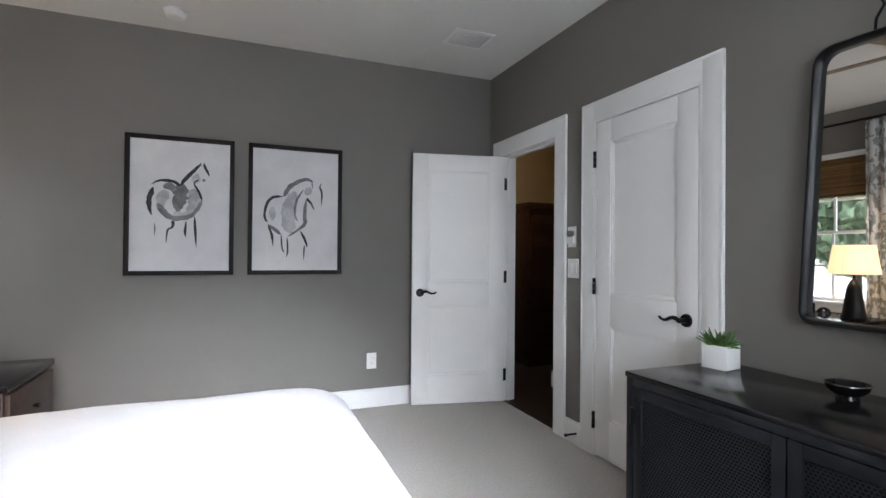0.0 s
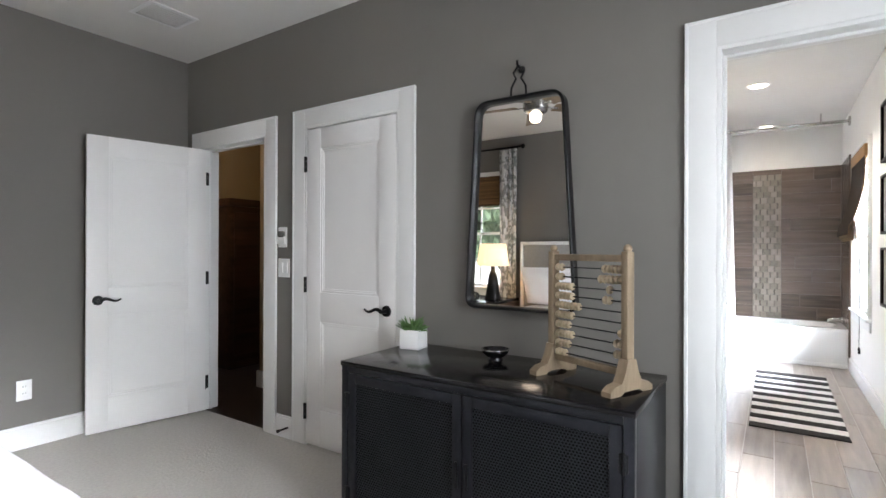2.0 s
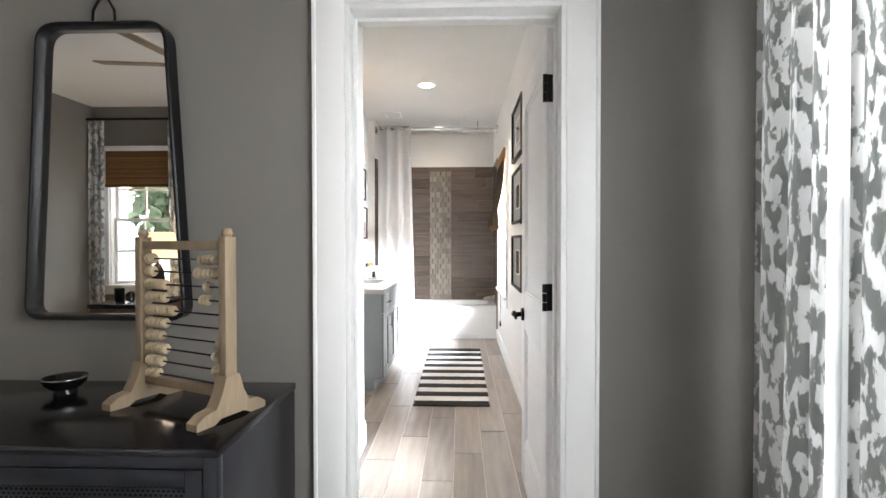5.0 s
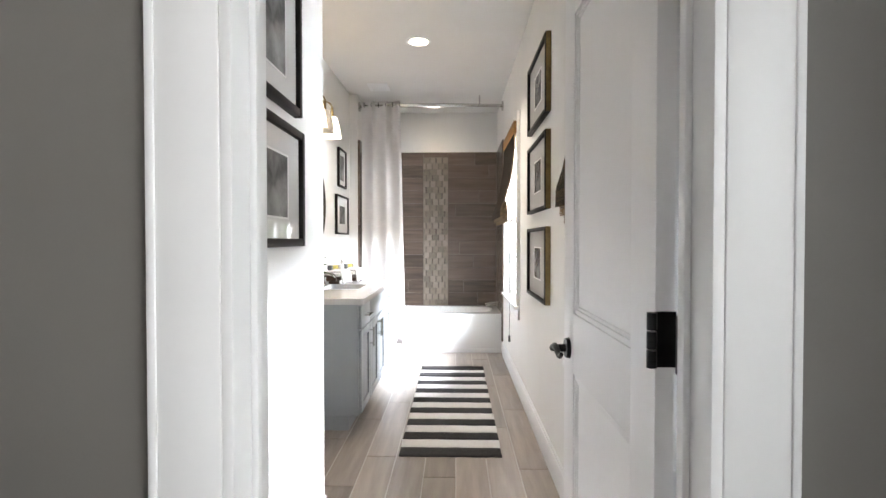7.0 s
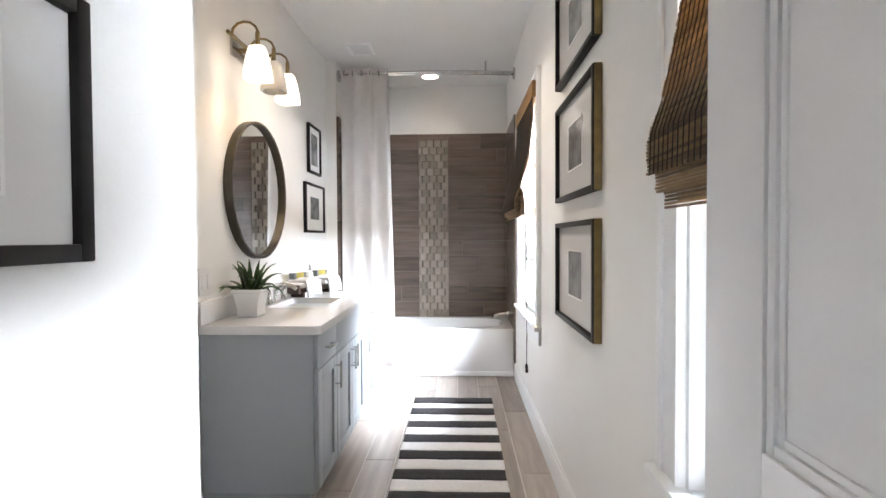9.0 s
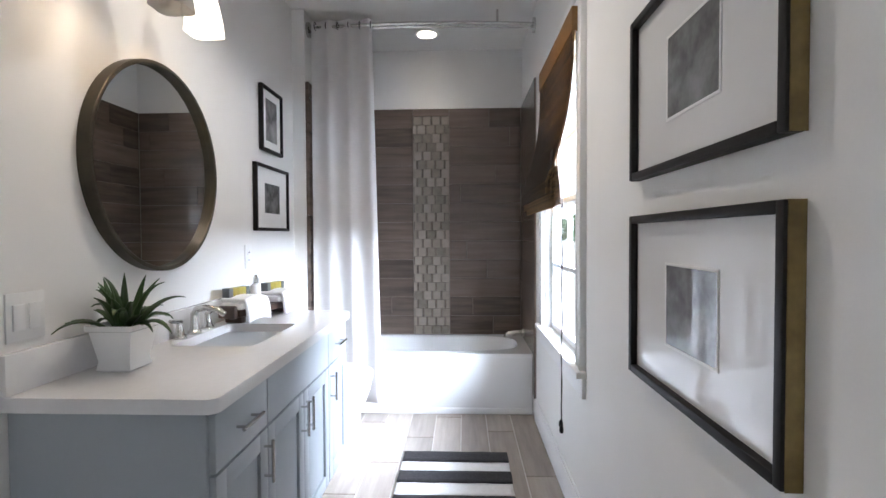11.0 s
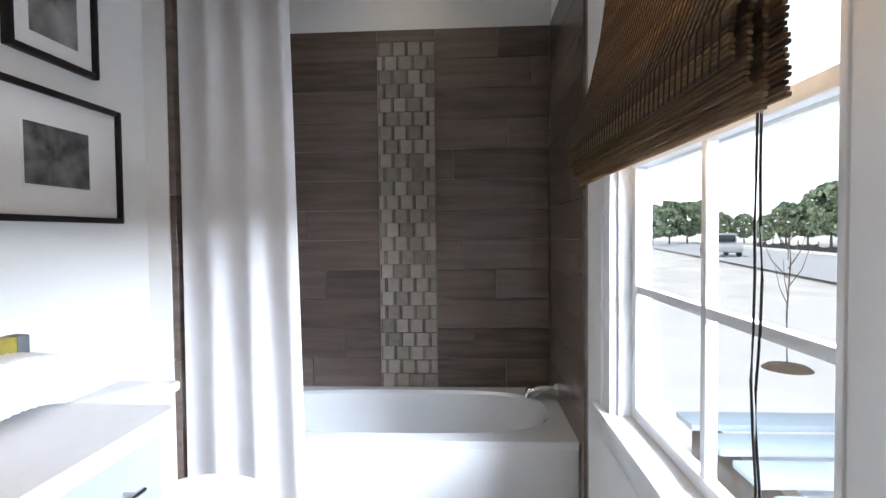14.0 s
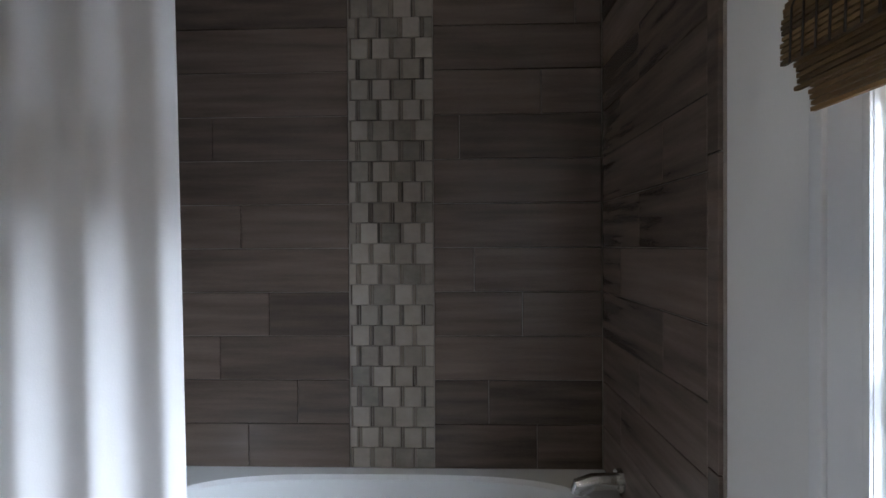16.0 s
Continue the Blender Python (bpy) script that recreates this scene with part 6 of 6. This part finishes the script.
# silt fence along the road
sf = thing("silt_fence", pose(20, -22, G), "black sagging silt fence with wooden stakes along the road", "fence")
for i in range(26):
    x = 14 + i * 2.0
    y = -21.8 - (x - 5) * 0.20
    bm = bmesh.new()
    sheet(bm, 6, 2, lambda u, v: (x + 2.0 * u, y - 0.4 * u + 0.06 * math.sin(u * 6 + i), G + (0.75 - 0.14 * math.sin(u * 3.14) - 0.1 * (i % 3)) * v))
    part("cloth", bm, M_SILT_SHADE, sf)
    part("stake", boxes((x - 0.03, x + 0.03, y - 0.05, y + 0.01, G - 0.1, G + 0.95)), M_BARK, sf)


def parked_van(x, y, rz):
    m = pose(x, y, G + 0.02, 0, 0, rz)
    t = thing("parked_van", m, "silver van parked far down the road", "van")

    def wrap(bm):
        bmesh.ops.transform(bm, matrix=m, verts=bm.verts)
        return bm
    part("body", wrap(boxes((-2.3, 2.3, -0.9, 0.9, 0.35, 1.05), (-1.9, 1.2, -0.82, 0.82, 1.0, 1.75), bevel=0.12)), M_CARPAINT, t)
    part("windscreen", wrap(boxes((1.15, 1.24, -0.7, 0.7, 1.1, 1.62), bevel=0.02)), M_DARKGLASS, t)
    for sy in (-0.83, 0.83):
        part("side_window", wrap(boxes((-1.6, 0.9, sy - 0.01, sy + 0.01, 1.12, 1.58), bevel=0.004)), M_DARKGLASS, t)
    for wx in (-1.5, 1.5):
        for sy in (-0.85, 0.85):
            part("wheel", wrap(tube(bmesh.new(), (wx, sy - 0.1, 0.33), (wx, sy + 0.1, 0.33), 0.33, None, 20)), M_RUBBER, t)


parked_van(44, -19.5, 170)
# glowing ring added so that the sky outside the windows burns out white
bm = bmesh.new()
sheet(bm, 96, 1, lambda u, v: (260 * math.cos(u * 2 * math.pi), 260 * math.sin(u * 2 * math.pi), -2 + 150 * v))
part("backdrop", bm, M_SKYGLOW, None, "glowing backdrop ring standing in for bright sky", "sky", "structure")
# young staked sapling
st = thing("sapling", pose(11.8, -4.77, G), "thin bare young tree in a mulch ring", "tree")
bm = bmesh.new()
chain(bm, [(11.8, -4.77, G), (11.82, -4.77, G + 0.8), (11.78, -4.79, G + 1.5), (11.8, -4.77, G + 2.2)], [0.014, 0.012, 0.009, 0.004])
for i in range(9):
    a = i * 2.4
    chain(bm, [(11.8, -4.77, G + 0.9 + i * 0.13), (11.8 + 0.2 * math.cos(a), -4.77 + 0.2 * math.sin(a), G + 1.15 + i * 0.13), (11.8 + 0.3 * math.cos(a), -4.77 + 0.3 * math.sin(a), G + 1.45 + i * 0.12)], [0.008, 0.006, 0.002], 5)
part("trunk", bm, M_BARK, st)
part("mulch", lathe(bmesh.new(), [(0.32, 0.0), (0.25, 0.05), (0.06, 0.08)], (11.8, -4.77, G), 24), M_BARK, st, "brown bark mulch")

# ---- pieces: floor and wall tiles ----
def tile_mesh(name, sx, sy, sz, material, bev=0.0012):
    """A flat tile centred on the origin with eased upper edges."""
    bm = bmesh.new()
    box(bm, -sx / 2, sx / 2, -sy / 2, sy / 2, -sz, 0)
    es = [e for e in bm.edges if all(abs(v.co.z) < 1e-6 for v in e.verts)]
    bmesh.ops.bevel(bm, geom=es, offset=bev, segments=1, affect="EDGES")
    return mesh_of(name, bm, material, False)


CACHE = {}


def lay(parent, name, w, h, m, material, depth=0.008):
    key = (name, round(w, 4), round(h, 3))
    if key not in CACHE:
        CACHE[key] = tile_mesh(name, w, h, depth, material)
    ob = new(name, CACHE[key])
    ob.parent = parent
    ob.matrix_basis = m
    return ob


tf = thing("tiled_floor", pose(0, 0, 0), "taupe wood-look plank tiles laid lengthwise", "floor", kind="structure")
PW, PL, GAP = 0.1665, 0.92, 0.006
y, row = RY + 0.002, 0
while y < LY:
    y1 = min(y + PW, LY)
    x = EX + 0.02 - PL * ((row * 0.37) % 1.0)
    while x < 6.44:
        a, b = max(x, EX + 0.02), min(x + PL, 6.44)
        if b - a > 0.03:
            lay(tf, "floor_plank", round(b - a - GAP, 3), round(y1 - y - GAP, 3), pose((a + b) / 2, (y + y1) / 2, 0.0008 * (((row * 7 + int(x * 3)) % 3) - 1)), M_PLANK, 0.006)
        x += PL
    y += PW
    row += 1

# tiled alcove: back wall, side wall, edge trim, mosaic strip
ZB, ZT = 0.42, 2.267
RH = (ZT - ZB) / 12
MO = (-0.125, 0.172)
S("tile_bed", boxes((FX - 0.006, FX - 0.0005, RY + 0.006, 0.809, ZB - 0.05, ZT), (6.335, FX - 0.0065, RY + 0.0005, RY + 0.006, 0.13, ZT), (6.40, FX - 0.0065, 0.809, 0.8145, ZB - 0.05, ZT)), M_WGROUT, "taupe grout bed of the tub alcove", "wall")
tw = thing("tiled_wall_back", pose(0, 0, 0), "dark taupe wood-look tiles behind the tub", "wall", kind="structure")
ts = thing("tiled_wall_side", pose(0, 0, 0), "dark taupe wood-look tiles beside the tub", "wall", kind="structure")
TL = 0.90
for r in range(12):
    z = ZB + RH * (r + 0.5)
    for a0, a1, ph in ((RY + 0.014, MO[0], (r * 0.37) % 1), (MO[1], 0.803, (r * 0.61 + 0.3) % 1)):
        cuts = sorted({a0, a1, *[c for c in (a0 + (ph + k) * TL * 0.5 - TL * 0.25 for k in range(4)) if a0 + 0.08 < c < a1 - 0.08 and (r + int(c * 10)) % 3]})
        for c0, c1 in zip(cuts, cuts[1:]):
            lay(tw, "wall_tile", round(c1 - c0 - 0.003, 3), round(RH - 0.003, 3), Matrix.Translation((FX - 0.013, (c0 + c1) / 2, z)) @ Matrix(((0, 0, -1, 0), (1, 0, 0, 0), (0, -1, 0, 0), (0, 0, 0, 1))), M_WTILE, 0.0075)
    for yy, sg in ((RY + 0.013, 1), (0.803, -1)):
        x0, x1 = (6.385, FX - 0.014) if sg > 0 else (6.44, FX - 0.014)
        cut = x0 + (0.30 + 0.22 * ((r * 2) % 3)) * (x1 - x0)
        for c0, c1 in ((x0, cut), (cut, x1)):
            lay(ts, "wall_tile", round(c1 - c0 - 0.003, 3), round(RH - 0.003, 3), Matrix.Translation(((c0 + c1) / 2, yy, z)) @ (Matrix(((1, 0, 0, 0), (0, 0, 1, 0), (0, -1, 0, 0), (0, 0, 0, 1))) if sg > 0 else Matrix(((-1, 0, 0, 0), (0, 0, -1, 0), (0, -1, 0, 0), (0, 0, 0, 1)))), M_WTILE2, 0.0075)
z = 0.135
while z < ZT:
    z1 = min(z + 0.62, ZT)
    lay(ts, "edge_tile", 0.10, round(z1 - z - 0.003, 3), Matrix.Translation((6.386, 0.791, (z + z1) / 2)) @ Matrix(((-1, 0, 0, 0), (0, 0, -1, 0), (0, -1, 0, 0), (0, 0, 0, 1))), M_WTILE2, 0.0235)
    lay(ts, "edge_tile", 0.042, round(z1 - z - 0.003, 3), Matrix.Translation((6.360, RY + 0.015, (z + z1) / 2)) @ Matrix(((1, 0, 0, 0), (0, 0, 1, 0), (0, -1, 0, 0), (0, 0, 0, 1))), M_WTILE2, 0.0095)
    z = z1

mo = thing("mosaic_strip", pose(0, 0, 0), "vertical mosaic band of polished stone squares and slivers", "wall", kind="structure")
rng = random.Random(5)
N_ROW = 25
MH = (2.205 - ZB) / N_ROW
FACE = Matrix(((0, 0, -1, 0), (1, 0, 0, 0), (0, -1, 0, 0), (0, 0, 0, 1)))
for r in range(N_ROW):
    z = ZB + MH * (r + 0.5)
    y = MO[0] + 0.001
    seq = ["q", "s"] if r % 2 == 0 else ["h", "s"] + ["q", "s"] * 4
    i = 0
    while y < MO[1] - 0.006:
        kind_ = seq[i % len(seq)]
        for w in {"q": (0.060,), "h": (0.029,), "s": (0.0075, 0.0075)}[kind_]:
            w = min(w, MO[1] - 0.001 - y)
            if w > 0.004:
                sliver = kind_ == "s"
                lift = rng.choice((-0.002, 0.004)) if sliver else rng.choice((0.0, 0.002, 0.005))
                lay(mo, "stone_sliver" if sliver else "stone_chip", round(w - 0.002, 4), round(MH - 0.0025, 3), Matrix.Translation((FX - 0.013 - lift, y + w / 2, z)) @ FACE, M_SLIVER if sliver else M_MOSAIC, 0.0115)
            y += w
        i += 1
lay(tw, "wall_tile", MO[1] - MO[0] - 0.003, round(ZT - 2.205 - 0.003, 3), Matrix.Translation((FX - 0.013, (MO[0] + MO[1]) / 2, (ZT + 2.205) / 2)) @ FACE, M_WTILE, 0.0075)
